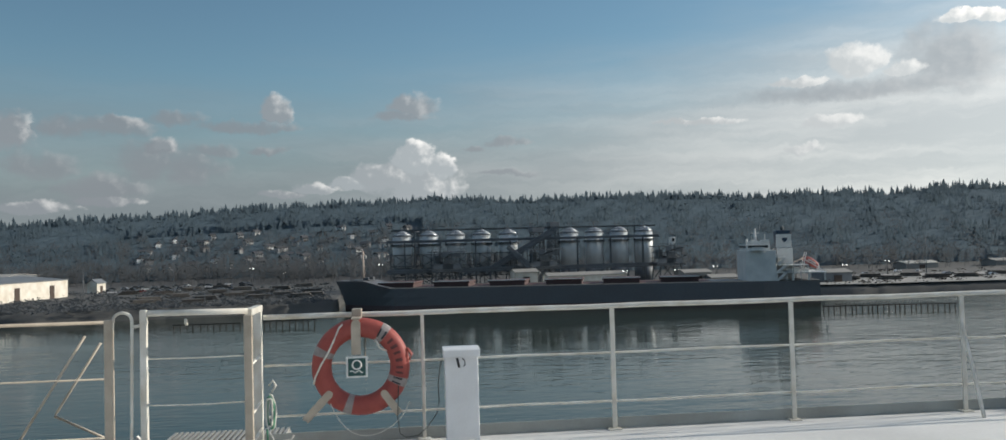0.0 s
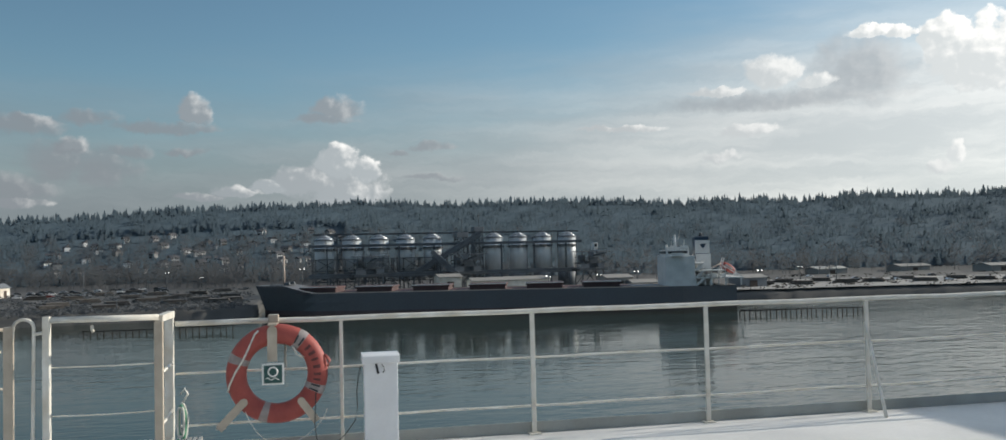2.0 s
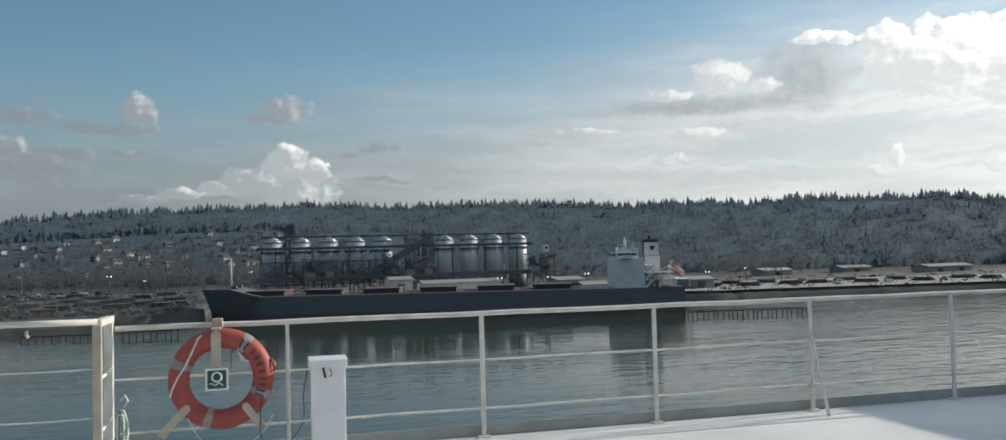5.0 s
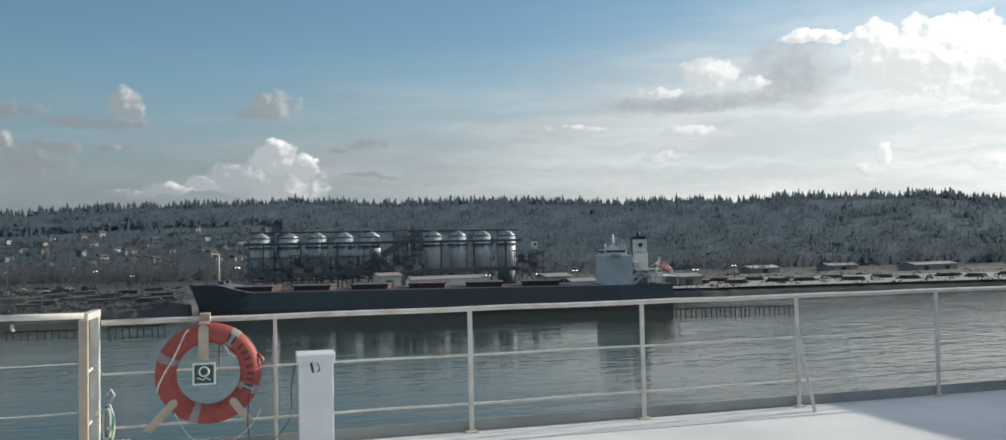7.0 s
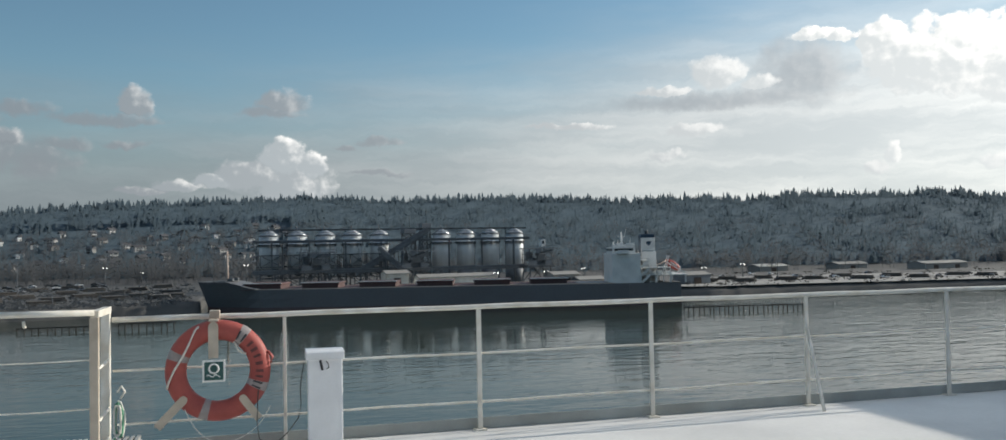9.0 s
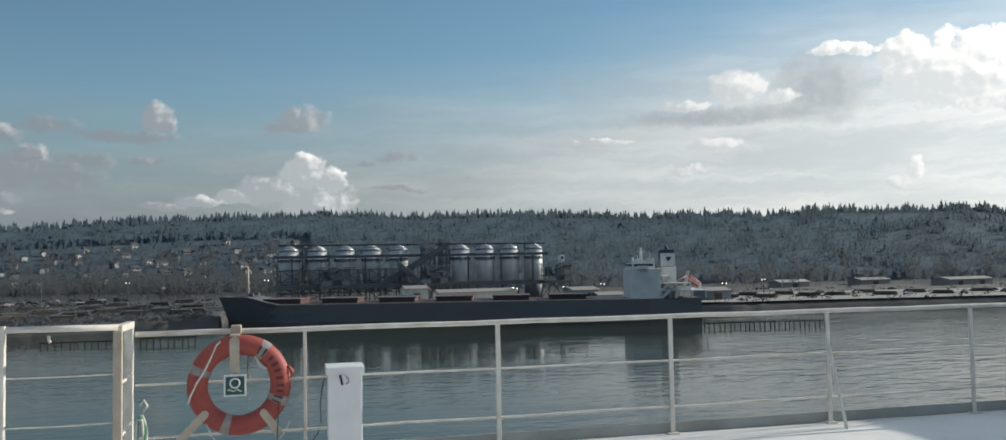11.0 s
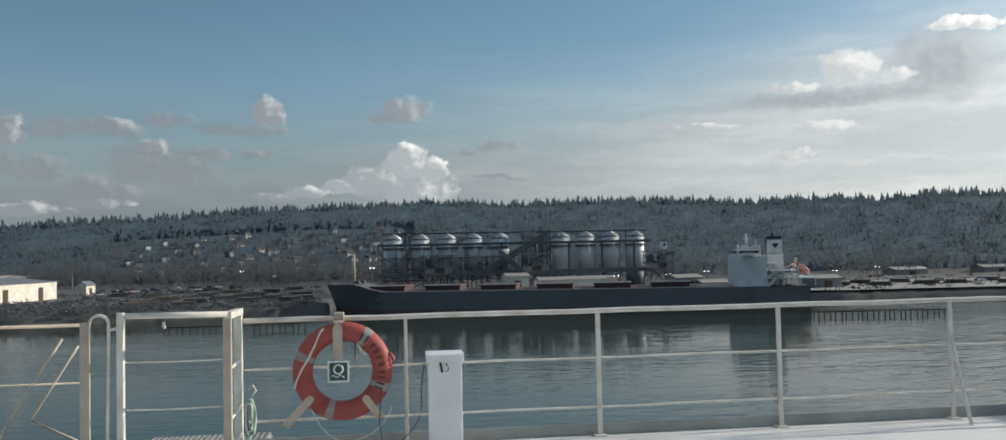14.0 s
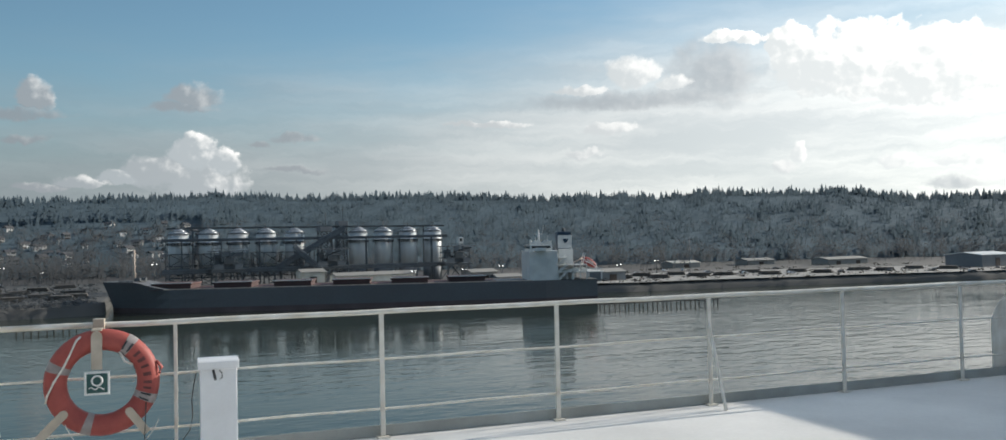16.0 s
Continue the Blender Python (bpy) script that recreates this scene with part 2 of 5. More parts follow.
BOOT_RED = material("boot_topping", (0.125, 0.085, 0.082), 0.6, vary=0.3, scale=0.1, fine_scale=1.5)
DECK_RED = material("red_oxide_deck", (0.10, 0.048, 0.044), 0.7, vary=0.25, scale=0.15, fine_scale=2)
HATCH = material("hatch_cover_paint", (0.085, 0.048, 0.046), 0.6, vary=0.25, scale=0.2, fine_scale=2)
SHIP_WHITE = material("ship_white_paint", (0.70, 0.70, 0.68), 0.45, vary=0.12, scale=0.3, fine_scale=3)
SHIP_BLUE = material("funnel_blue", (0.025, 0.05, 0.085), 0.5, vary=0.15, scale=0.4)
MAST_BUFF = material("buff_mast_paint", (0.62, 0.50, 0.42), 0.55, vary=0.2, scale=0.5)
GLASS_DARK = material("dark_window_glass", (0.025, 0.032, 0.038), 0.12, vary=0.1, scale=0.5)
GALV = material("galvanised_silo_sheet", (0.60, 0.63, 0.645), 0.5, metal=0.15, vary=0.16, scale=0.25, fine_scale=1.2, per_object=0.06, stretch=(1, 1, 0.25))
SILO_CAP = material("silo_roof_sheet", (0.36, 0.38, 0.40), 0.3, metal=0.7, vary=0.16, scale=0.25, fine_scale=1.2)
# both steel colours are raised to hold the haze in front of the terminal
STEEL_DARK = material("dark_weathered_steel", (0.11, 0.122, 0.132), 0.65, metal=0.2, vary=0.3, scale=0.2, fine_scale=2)
STEEL_GREY = material("grey_gallery_sheet", (0.16, 0.175, 0.19), 0.6, vary=0.25, scale=0.2, fine_scale=2)
CONCRETE = material("pale_concrete_yard", (0.30, 0.29, 0.27), 0.9, vary=0.2, scale=0.02, fine_scale=0.5)
SHED_WHITE = material("warehouse_white_wall", (0.72, 0.69, 0.62), 0.6, vary=0.14, scale=0.2, fine_scale=2, tint=(0.55, 0.49, 0.40))
SHED_ROOF = material("warehouse_grey_roof", (0.17, 0.185, 0.20), 0.6, vary=0.2, scale=0.1, fine_scale=1.5)
DOOR_BROWN = material("dark_brown_door", (0.06, 0.04, 0.03), 0.6, vary=0.2, scale=0.5)
TIMBER = material("weathered_timber_pile", (0.035, 0.032, 0.030), 0.9, vary=0.3, scale=0.8, fine_scale=8, per_object=0.25)
HOUSE_WHITE = material("house_pale_siding", (0.52, 0.52, 0.51), 0.7, vary=0.12, scale=0.3, fine_scale=3, per_object=0.6)
HOUSE_ROOF = material("house_dark_roof", (0.09, 0.09, 0.095), 0.75, vary=0.25, scale=0.3, fine_scale=3, per_object=0.35)


def foliage(name, colour, tint, through_light=0.5):
    """Needles or twigs, which let part of the light through."""
    m = material(name, colour, 0.95, vary=0.14, scale=0.012, fine_scale=0.5, per_island=0.07, tint=tint)
    nt = m.node_tree
    bsdf = nt.nodes["Principled BSDF"]
    leaf, mix = nt.nodes.new("ShaderNodeBsdfTranslucent"), nt.nodes.new("ShaderNodeMixShader")
    nt.links.new(bsdf.inputs["Base Color"].links[0].from_socket, leaf.inputs["Color"])
    bsdf.inputs["Specular IOR Level"].default_value = 0.1
    mix.inputs[0].default_value = through_light
    nt.links.new(bsdf.outputs[0], mix.inputs[1])
    nt.links.new(leaf.outputs[0], mix.inputs[2])
    nt.links.new(mix.outputs[0], nt.nodes["Material Output"].inputs["Surface"])
    return m


# needle colour lifted towards blue-grey, which paints distance haze into the forest
HAZY_CONIFER = foliage("hazy_conifer_needles", (0.122, 0.168, 0.200), (0.110, 0.151, 0.180), 0.4)
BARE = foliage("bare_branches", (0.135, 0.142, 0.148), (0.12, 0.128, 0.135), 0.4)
CAR_PAINTS = [material("car_paint_" + n, c, 0.3, vary=0.08, scale=1.0, coat=0.5) for n, c in (("white", (0.7, 0.7, 0.7)), ("silver", (0.35, 0.36, 0.38)), ("dark", (0.04, 0.045, 0.05)), ("red", (0.30, 0.04, 0.03)))]
RUBBER = material("tyre_rubber", (0.02, 0.02, 0.02), 0.9, vary=0.2)
LUMBER = material("stacked_lumber", (0.10, 0.09, 0.08), 0.85, vary=0.35, scale=0.6, fine_scale=5, per_object=0.4)


def lamp_material(name, colour, strength):
    m = bpy.data.materials.new(name)
    m.use_nodes = True
    bsdf = m.node_tree.nodes["Principled BSDF"]
    bsdf.inputs["Base Color"].default_value = (0.8, 0.8, 0.8, 1)
    bsdf.inputs["Emission Color"].default_value, bsdf.inputs["Emission Strength"].default_value = (*colour, 1), strength
    return m


LAMP_ON = lamp_material("lit_floodlight", (1.0, 0.97, 0.9), 4.0)


def ground_material():
    m = material("yard_and_hill_ground", (0.095, 0.092, 0.088), 0.95, vary=0.3, scale=0.006, fine_scale=0.12, tint=(0.062, 0.064, 0.062))
    return m


GROUND = ground_material()


def water_material():
    m = bpy.data.materials.new("river_water")
    m.use_nodes = True
    nt = m.node_tree
    bsdf = nt.nodes["Principled BSDF"]
    bsdf.inputs["Roughness"].default_value, bsdf.inputs["IOR"].default_value = 0.03, 1.29
    tc = nt.nodes.new("ShaderNodeTexCoord")
    mp = nt.nodes.new("ShaderNodeMapping")
    mp.inputs["Scale"].default_value = (0.42, 1.0, 1.0)
    mp.inputs["Rotation"].default_value = (0, 0, radians(-8))
    nt.links.new(tc.outputs["Object"], mp.inputs[0])
    big, small, patch = (nt.nodes.new("ShaderNodeTexNoise") for _ in range(3))
    for n, s, d in ((big, 0.28, 3), (small, 0.9, 2), (patch, 0.018, 3)):
        n.inputs["Scale"].default_value, n.inputs["Detail"].default_value = s, d
        nt.links.new(mp.outputs[0], n.inputs["Vector"])
    calm = nt.nodes.new("ShaderNodeMapRange")
    calm.inputs[1].default_value, calm.inputs[2].default_value = 0.38, 0.66
    calm.inputs[3].default_value, calm.inputs[4].default_value = 0.25, 1.0
    nt.links.new(patch.outputs["Fac"], calm.inputs[0])
    # wind ruffles the open reach upstream of the moored ship
    across = nt.nodes.new("ShaderNodeVectorMath")
    across.operation, across.inputs[1].default_value = "DOT_PRODUCT", (1.0, -0.42, 0.0)
    nt.links.new(tc.outputs["Object"], across.inputs[0])
    ruffle = nt.nodes.new("ShaderNodeMapRange")
    ruffle.interpolation_type = "SMOOTHSTEP"
    for i, v in ((1, -35.0), (2, 55.0), (3, 0.0), (4, 1.0)):
        ruffle.inputs[i].default_value = v
    nt.links.new(across.outputs["Value"], ruffle.inputs[0])
    gloss, swell = nt.nodes.new("ShaderNodeMath"), nt.nodes.new("ShaderNodeMath")
    for node, gain, base in ((gloss, 0.05, 0.03), (swell, 1.1, 1.0)):
        node.operation = "MULTIPLY_ADD"
        node.inputs[1].default_value, node.inputs[2].default_value = gain, base
        nt.links.new(ruffle.outputs[0], node.inputs[0])
    nt.links.new(gloss.outputs[0], bsdf.inputs["Roughness"])
    waves = nt.nodes.new("ShaderNodeMath")
    waves.operation = "MULTIPLY"
    nt.links.new(calm.outputs[0], waves.inputs[0])
    nt.links.new(swell.outputs[0], waves.inputs[1])
    tall_waves = nt.nodes.new("ShaderNodeMath")
    tall_waves.operation = "MULTIPLY"
    nt.links.new(big.outputs["Fac"], tall_waves.inputs[0])
    nt.links.new(waves.outputs[0], tall_waves.inputs[1])
    mix = nt.nodes.new("ShaderNodeMix")
    mix.data_type = "RGBA"
    nt.links.new(patch.outputs["Fac"], mix.inputs[0])
    mix.inputs[6].default_value, mix.inputs[7].default_value = (0.029, 0.038, 0.026, 1), (0.037, 0.047, 0.033, 1)
    nt.links.new(mix.outputs[2], bsdf.inputs["Base Color"])
    b1, b2 = nt.nodes.new("ShaderNodeBump"), nt.nodes.new("ShaderNodeBump")
    b1.inputs["Distance"].default_value, b2.inputs["Distance"].default_value = 0.16, 0.08
    b1.inputs["Strength"].default_value = 1.0
    nt.links.new(calm.outputs[0], b2.inputs["Strength"])
    nt.links.new(tall_waves.outputs[0], b1.inputs["Height"])
    nt.links.new(small.outputs["Fac"], b2.inputs["Height"])
    nt.links.new(b1.outputs[0], b2.inputs["Normal"])
    nt.links.new(b2.outputs[0], bsdf.inputs["Normal"])
    return m


WATER = water_material()

# ---- building helpers ----


def mesh_from(name, bm, mat):
    data = bpy.data.meshes.new(name)
    bm.to_mesh(data)
    bm.free()
    data.materials.append(mat)
    return data


def part(name, bm, mat, parent, label=""):
    ob = new(name, mesh_from(name, bm, mat) if isinstance(bm, bmesh.types.BMesh) else bm)
    ob.parent = parent
    return tagged(ob, label)


def thing(name, loc, label, category, group="", turn=0.0, kind=""):
    ob = new(name)
    ob.matrix_basis = pose(*loc, 0, 0, turn)
    ob.empty_display_size = 0.2
    return tagged(ob, label, category, group, kind)


def box(c, s, bevel=0.0, bm=None, turn=None):
    """A box of size s round c, its edges rounded off by bevel."""
    bm = bm or bmesh.new()
    m = Matrix.Translation(c) @ (turn or Matrix()) @ Matrix.Diagonal((*s, 1))
    made = bmesh.ops.create_cube(bm, size=1.0, matrix=m)["verts"]
    if bevel:
        edges = list({e for v in made for e in v.link_edges})
        bmesh.ops.bevel(bm, geom=edges, offset=bevel, segments=2, affect="EDGES", profile=0.6)
    return bm


def bar(a, b, w, d, bm=None):
    """A square bar from a to b."""
    a, b = Vector(a), Vector(b)
    turn = (b - a).to_track_quat("Z", "Y").to_matrix().to_4x4()
    return box((a + b) / 2, (w, d, (b - a).length), 0, bm, turn)


def tube(points, r, seg=10, bm=None, closed=False):
    """A round tube along points."""
    bm = bm or bmesh.new()
    pts = [Vector(p) for p in points]
    rings = []
    n = len(pts)
    up = Vector((0.31, 0.17, 0.93))
    for i, p in enumerate(pts):
        if closed:
            t = pts[(i + 1) % n] - pts[i - 1]
        else:
            t = pts[min(i + 1, n - 1)] - pts[max(i - 1, 0)]
        t.normalize()
        u = t.cross(up)
        if u.length < 0.05:
            u = t.cross(Vector((1, 0, 0)))
        u.normalize()
        v = t.cross(u)
        rings.append([bm.verts.new(p + r * (math.cos(k * math.tau / seg) * u + math.sin(k * math.tau / seg) * v)) for k in range(seg)])
    for i in range(n if closed else n - 1):
        a, b = rings[i], rings[(i + 1) % n]
        for k in range(seg):
            f = bm.faces.new((a[k], a[(k + 1) % seg], b[(k + 1) % seg], b[k]))
            f.smooth = True
    if not closed:
        bm.faces.new(rings[0])
        bm.faces.new(rings[-1][::-1])
    bmesh.ops.recalc_face_normals(bm, faces=bm.faces[:])
    return bm


def curve_points(a, b, c, n=12):
    """A smooth bend from a to c, drawn to b."""
    a, b, c = Vector(a), Vector(b), Vector(c)
    return [(1 - t) ** 2 * a + 2 * t * (1 - t) * b + t * t * c for t in (i / n for i in range(n + 1))]


def cylinder(base, r, h, seg=24, bm=None, top=None):
    bm = bm or bmesh.new()
    lo = [bm.verts.new((base[0] + r * math.cos(k * math.tau / seg), base[1] + r * math.sin(k * math.tau / seg), base[2])) for k in range(seg)]
    rt = r if top is None else top
    hi = [bm.verts.new((base[0] + rt * math.cos(k * math.tau / seg), base[1] + rt * math.sin(k * math.tau / seg), base[2] + h)) for k in range(seg)]
    for k in range(seg):
        f = bm.faces.new((lo[k], lo[(k + 1) % seg], hi[(k + 1) % seg], hi[k]))
        f.smooth = True
    bm.faces.new(lo[::-1])
    bm.faces.new(hi)
    return bm


def prism(outline, depth, axis="y"):
    """A plate cut to an outline in x and z, of that depth in y."""
    bm = bmesh.new()
    a = [bm.verts.new((x, -depth / 2, z)) for x, z in outline]
    b = [bm.verts.new((x, depth / 2, z)) for x, z in outline]
    n = len(a)
    bm.faces.new(a)
    bm.faces.new(b[::-1])
    for i in range(n):
        bm.faces.new((a[(i + 1) % n], a[i], b[i], b[(i + 1) % n]))
    bmesh.ops.recalc_face_normals(bm, faces=bm.faces[:])
    return bm


def smooth_between(x, rows):
    """Interpolates in rows of (x, value)."""
    return float(np.interp(x, [r[0] for r in rows], [r[1] for r in rows]))


def on_bearing(az, r):
    return (math.sin(radians(az)) * r, math.cos(radians(az)) * r)


EYE = 1.6
DECK = 0.12
SEA = -21.9
YARD = -18.0

# ---- water, ground, hill ----
bm = bmesh.new()
bmesh.ops.create_grid(bm, x_segments=8, y_segments=8, size=4500, matrix=Matrix.Translation((0, 0, SEA)))
water = new("water", mesh_from("water", bm, WATER))
tagged(water, "calm grey-green river water with faint ripples", "water", kind="structure")

SHORE = [(-90, 700), (-40, 450), (-22, 356), (-7, 346), (-4.1, 351), (-3.76, 402), (-2.9, 404), (11, 392), (25.7, 392), (26.6, 394), (28.5, 394), (38.5, 436), (49, 496), (60, 620), (90, 1100)]
RIDGE = [(-90, 2.0), (-40, 2.0), (-23.2, 2.14), (-16.5, 2.5), (-9, 3.0), (-1, 3.3), (3.2, 3.4), (7.4, 3.2), (15.8, 3.3), (23.8, 2.95), (29, 3.0), (34.5, 3.0), (41.3, 2.9), (44.9, 2.5), (50.5, 2.25), (90, 2.0)]
RIDGE_R = 1150.0
HILL_FOOT = [(-90, 900), (-23, 690), (-12, 640), (0, 560), (16, 540), (30, 600), (45, 720), (90, 1000)]


def ground_z(az, r):
    """Height of the ground at a bearing and distance."""
    foot = smooth_between(az, HILL_FOOT)
    top = EYE + math.tan(radians(smooth_between(az, RIDGE))) * RIDGE_R - 14.5
    t = min(1, max(0, (r - foot) / (RIDGE_R - foot)))
    z = YARD + (top - YARD) * (0.35 * t + 0.65 * t * t * (3 - 2 * t))
    if r > RIDGE_R:
        z -= (r - RIDGE_R) * 0.02
    if t > 0:
        z += 3.0 * t * noise.noise(Vector((az * 0.25, r * 0.006, 3.1)))
    return z


def terrain():
    verts, faces = [], []
    bearings = [-90 + i * 0.375 for i in range(481)]
    steps = [0.0, 0.004, 0.012, 0.05, 0.1, 0.18, 0.26, 0.34, 0.42, 0.5, 0.58, 0.66, 0.74, 0.82, 0.9, 1.0, 1.3, 2.4, 5.0]
    for az in bearings:
        s = smooth_between(az, SHORE)
        s += 1.5 * noise.noise(Vector((az * 1.7, 0, 0)))
        for i, k in enumerate(steps):
            r = s + (RIDGE_R - s) * k if k <= 1 else RIDGE_R * (1 + (k - 1) * 0.65)
            z = SEA - 1.5 if i == 0 else SEA + 1.7 if i == 1 else ground_z(az, r)
            x, y = on_bearing(az, r)
            verts.append((x, y, z))
    n = len(steps)
    for a in range(len(bearings) - 1):
        for k in range(n - 1):
            i = a * n + k
            faces.append((i, i + n, i + n + 1, i + 1))
    data = bpy.data.meshes.new("ground")
    data.from_pydata(verts, [], faces)
    data.polygons.foreach_set("use_smooth", [True] * len(faces))
    data.materials.append(GROUND)
    return data


ground = tagged(new("ground", terrain()), "brown river bank, flat yard and rising hillside", "ground", kind="structure")


def yard_apron(name, az0, az1, r0, r1, mat, label):
    """A thin slab of paving that follows the yard."""
    bm = bmesh.new()
    n = 14
    rows = []
    for lift in (0.0, 0.12):
        for k in (0, 1):
            rows.append([bm.verts.new((*on_bearing(az0 + (az1 - az0) * i / n, smooth_between(az0 + (az1 - az0) * i / n, SHORE) + (r0, r1)[k]), YARD + lift)) for i in range(n + 1)])
    a, b, c, d = rows
    for i in range(n):
        for p, q in ((c, d), (a, c), (d, b)):
            bm.faces.new((p[i], p[i + 1], q[i + 1], q[i]))
    bmesh.ops.recalc_face_normals(bm, faces=bm.faces[:])
    return tagged(new(name, mesh_from(name, bm, mat)), label, "pavement", kind="structure")


yard_apron("pavement", 26.4, 62, 6, 110, CONCRETE, "pale concrete storage yard along the river bank")
yard_apron("pavement", -3, 25.6, 4, 60, CONCRETE, "grey concrete quay apron beside the moored ship")


# ---- woods ----
def woods(name, count, kind, mat, label, seed):
    rng = random.Random(seed)
    verts, faces = [], []
    made = 0
    while made < count:
        az = rng.uniform(-30, 56)
        foot = smooth_between(az, HILL_FOOT)
        if kind == "conifer":
            pick = rng.random()
            r = RIDGE_R + rng.uniform(-40, 6) if pick < 0.12 else foot + (RIDGE_R - foot) * (0.05 + 0.95 * rng.random() ** 0.8)
        else:
            r = foot + (RIDGE_R - foot) * (rng.uniform(-0.04, 0.5) if rng.random() < 0.55 else rng.uniform(-0.06, 0.16))
        t = (r - foot) / (RIDGE_R - foot)
        village = -17 < az < 1.5 and 0.10 < t < 0.62
        if village and (kind == "conifer" and rng.random() < 0.8 or kind == "bare" and rng.random() < 0.25):
            continue
        if kind == "bare" and az > 4 and rng.random() < 0.6:
            continue
        x, y = on_bearing(az, r)
        z = ground_z(az, r) - 0.5
        made += 1
        if kind == "conifer":
            stand = noise.noise(Vector((az * 0.7, 0.4, 9.0)))
            h = (rng.uniform(9, 16) + 6.5 * rng.random() ** 3 + 4.0 * stand) if pick < 0.12 else rng.uniform(8.5, 13.0) * (0.75 if village else 1) * (1 + 0.45 * noise.noise(Vector((az * 0.8, r * 0.01, 0)))) * (1.45 if rng.random() < 0.07 else 1)
            w = h * (rng.uniform(0.2, 0.31) if pick < 0.12 else rng.uniform(0.17, 0.26))
            tiers = 5
            for k in range(tiers):
                low, high = h * (0.08 + 0.17 * k), h * min(1, 0.40 + 0.16 * k)
                wide = w * (1 - 0.19 * k)
                start = len(verts)
                verts.append((x + rng.uniform(-0.3, 0.3), y, z + high))
                for s in range(7):
                    a = s * math.tau / 7 + rng.random() * 0.6
                    rr = wide * rng.uniform(0.6, 1.25)
                    verts.append((x + rr * math.cos(a), y + rr * math.sin(a), z + low + rng.uniform(-0.09, 0.09) * h))
                for s in range(7):
                    faces.append((start, start + 1 + s, start + 1 + (s + 1) % 7))
        else:
            h = rng.uniform(9, 17)
            w = h * rng.uniform(0.28, 0.42)
            start = len(verts)
            verts += [(x - 0.25, y, z), (x + 0.25, y, z), (x, y, z + h * 0.7)]
            faces.append((start, start + 1, start + 2))
            for _ in range(84):
                th, ph, q = rng.uniform(0, math.tau), rng.uniform(-1, 1), rng.random() ** 0.4
                c = Vector((x + w * q * math.sqrt(1 - ph * ph) * math.cos(th), y + w * q * math.sqrt(1 - ph * ph) * math.sin(th), z + h * (0.6 + 0.4 * ph * q)))
                start = len(verts)
                for _ in range(3):
                    verts.append(tuple(c + Vector((rng.uniform(-1, 1), rng.uniform(-1, 1), rng.uniform(-1.2, 1.2))) * 0.042 * h))
                faces.append((start, start + 1, start + 2))
    # the closed canopy below the tips
    if kind == "conifer":
        bearings = [-31 + 0.22 * i for i in range(402)]
        rings = [0.06 + 0.94 * k / 46 for k in range(47)]
        start = len(verts)
        for az in bearings:
            foot = smooth_between(az, HILL_FOOT)
            for t in rings:
                r = foot + (RIDGE_R - foot) * t + rng.uniform(-4, 4)
                village = -17 < az < 1.5 and 0.08 < t < 0.64
                lift = 0.9 if village else (7.4 if t < 0.97 else 6.6) + 1.6 * noise.noise(Vector((az * 0.9, t * 14, 1.7))) + rng.uniform(-0.6, 0.6)
                x, y = on_bearing(az + rng.uniform(-0.08, 0.08), r)
                verts.append((x, y, ground_z(az, r) + (lift if t > 0.07 else -1.0)))
        n = len(rings)
        for a in range(len(bearings) - 1):
            for k in range(n - 1):
                i = start + a * n + k
                faces += [(i, i + n, i + n + 1), (i, i + n + 1, i + 1)]
    corner, tri = np.array(verts), np.array(faces)
    p0, p1, p2 = corner[tri[:, 0]], corner[tri[:, 1]], corner[tri[:, 2]]
    facing = np.cross(p1 - p0, p2 - p0)
    turned = facing[:, 2] * 0.6 - 0.8 * (facing[:, :2] * p0[:, :2]).sum(1) / np.linalg.norm(p0[:, :2], axis=1) < 0
    if kind == "bare":
        tri[turned] = tri[turned][:, ::-1]
    data = bpy.data.meshes.new(name)
    data.from_pydata(verts, [], tri.tolist())
    data.polygons.foreach_set("use_smooth", [True] * len(faces))
    # needles and twigs catch the low light as one soft mass
    co = np.array(verts)
    soft = np.column_stack((0.22 + 0.1 * np.sin(co[:, 0] * 1.3), -0.45 + 0.1 * np.sin(co[:, 1] * 1.1), np.full(len(co), 0.8)))
    data.normals_split_custom_set_from_vertices((soft / np.linalg.norm(soft, axis=1)[:, None]).tolist())
    data.materials.append(mat)
    return tagged(new(name, data), label, "forest", kind="stuff")


woods("conifer_forest", 21000, "conifer", HAZY_CONIFER, "conifer forest covering the far hillside, coloured blue-grey for haze", 4)
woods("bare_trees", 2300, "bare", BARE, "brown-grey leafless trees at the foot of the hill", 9)


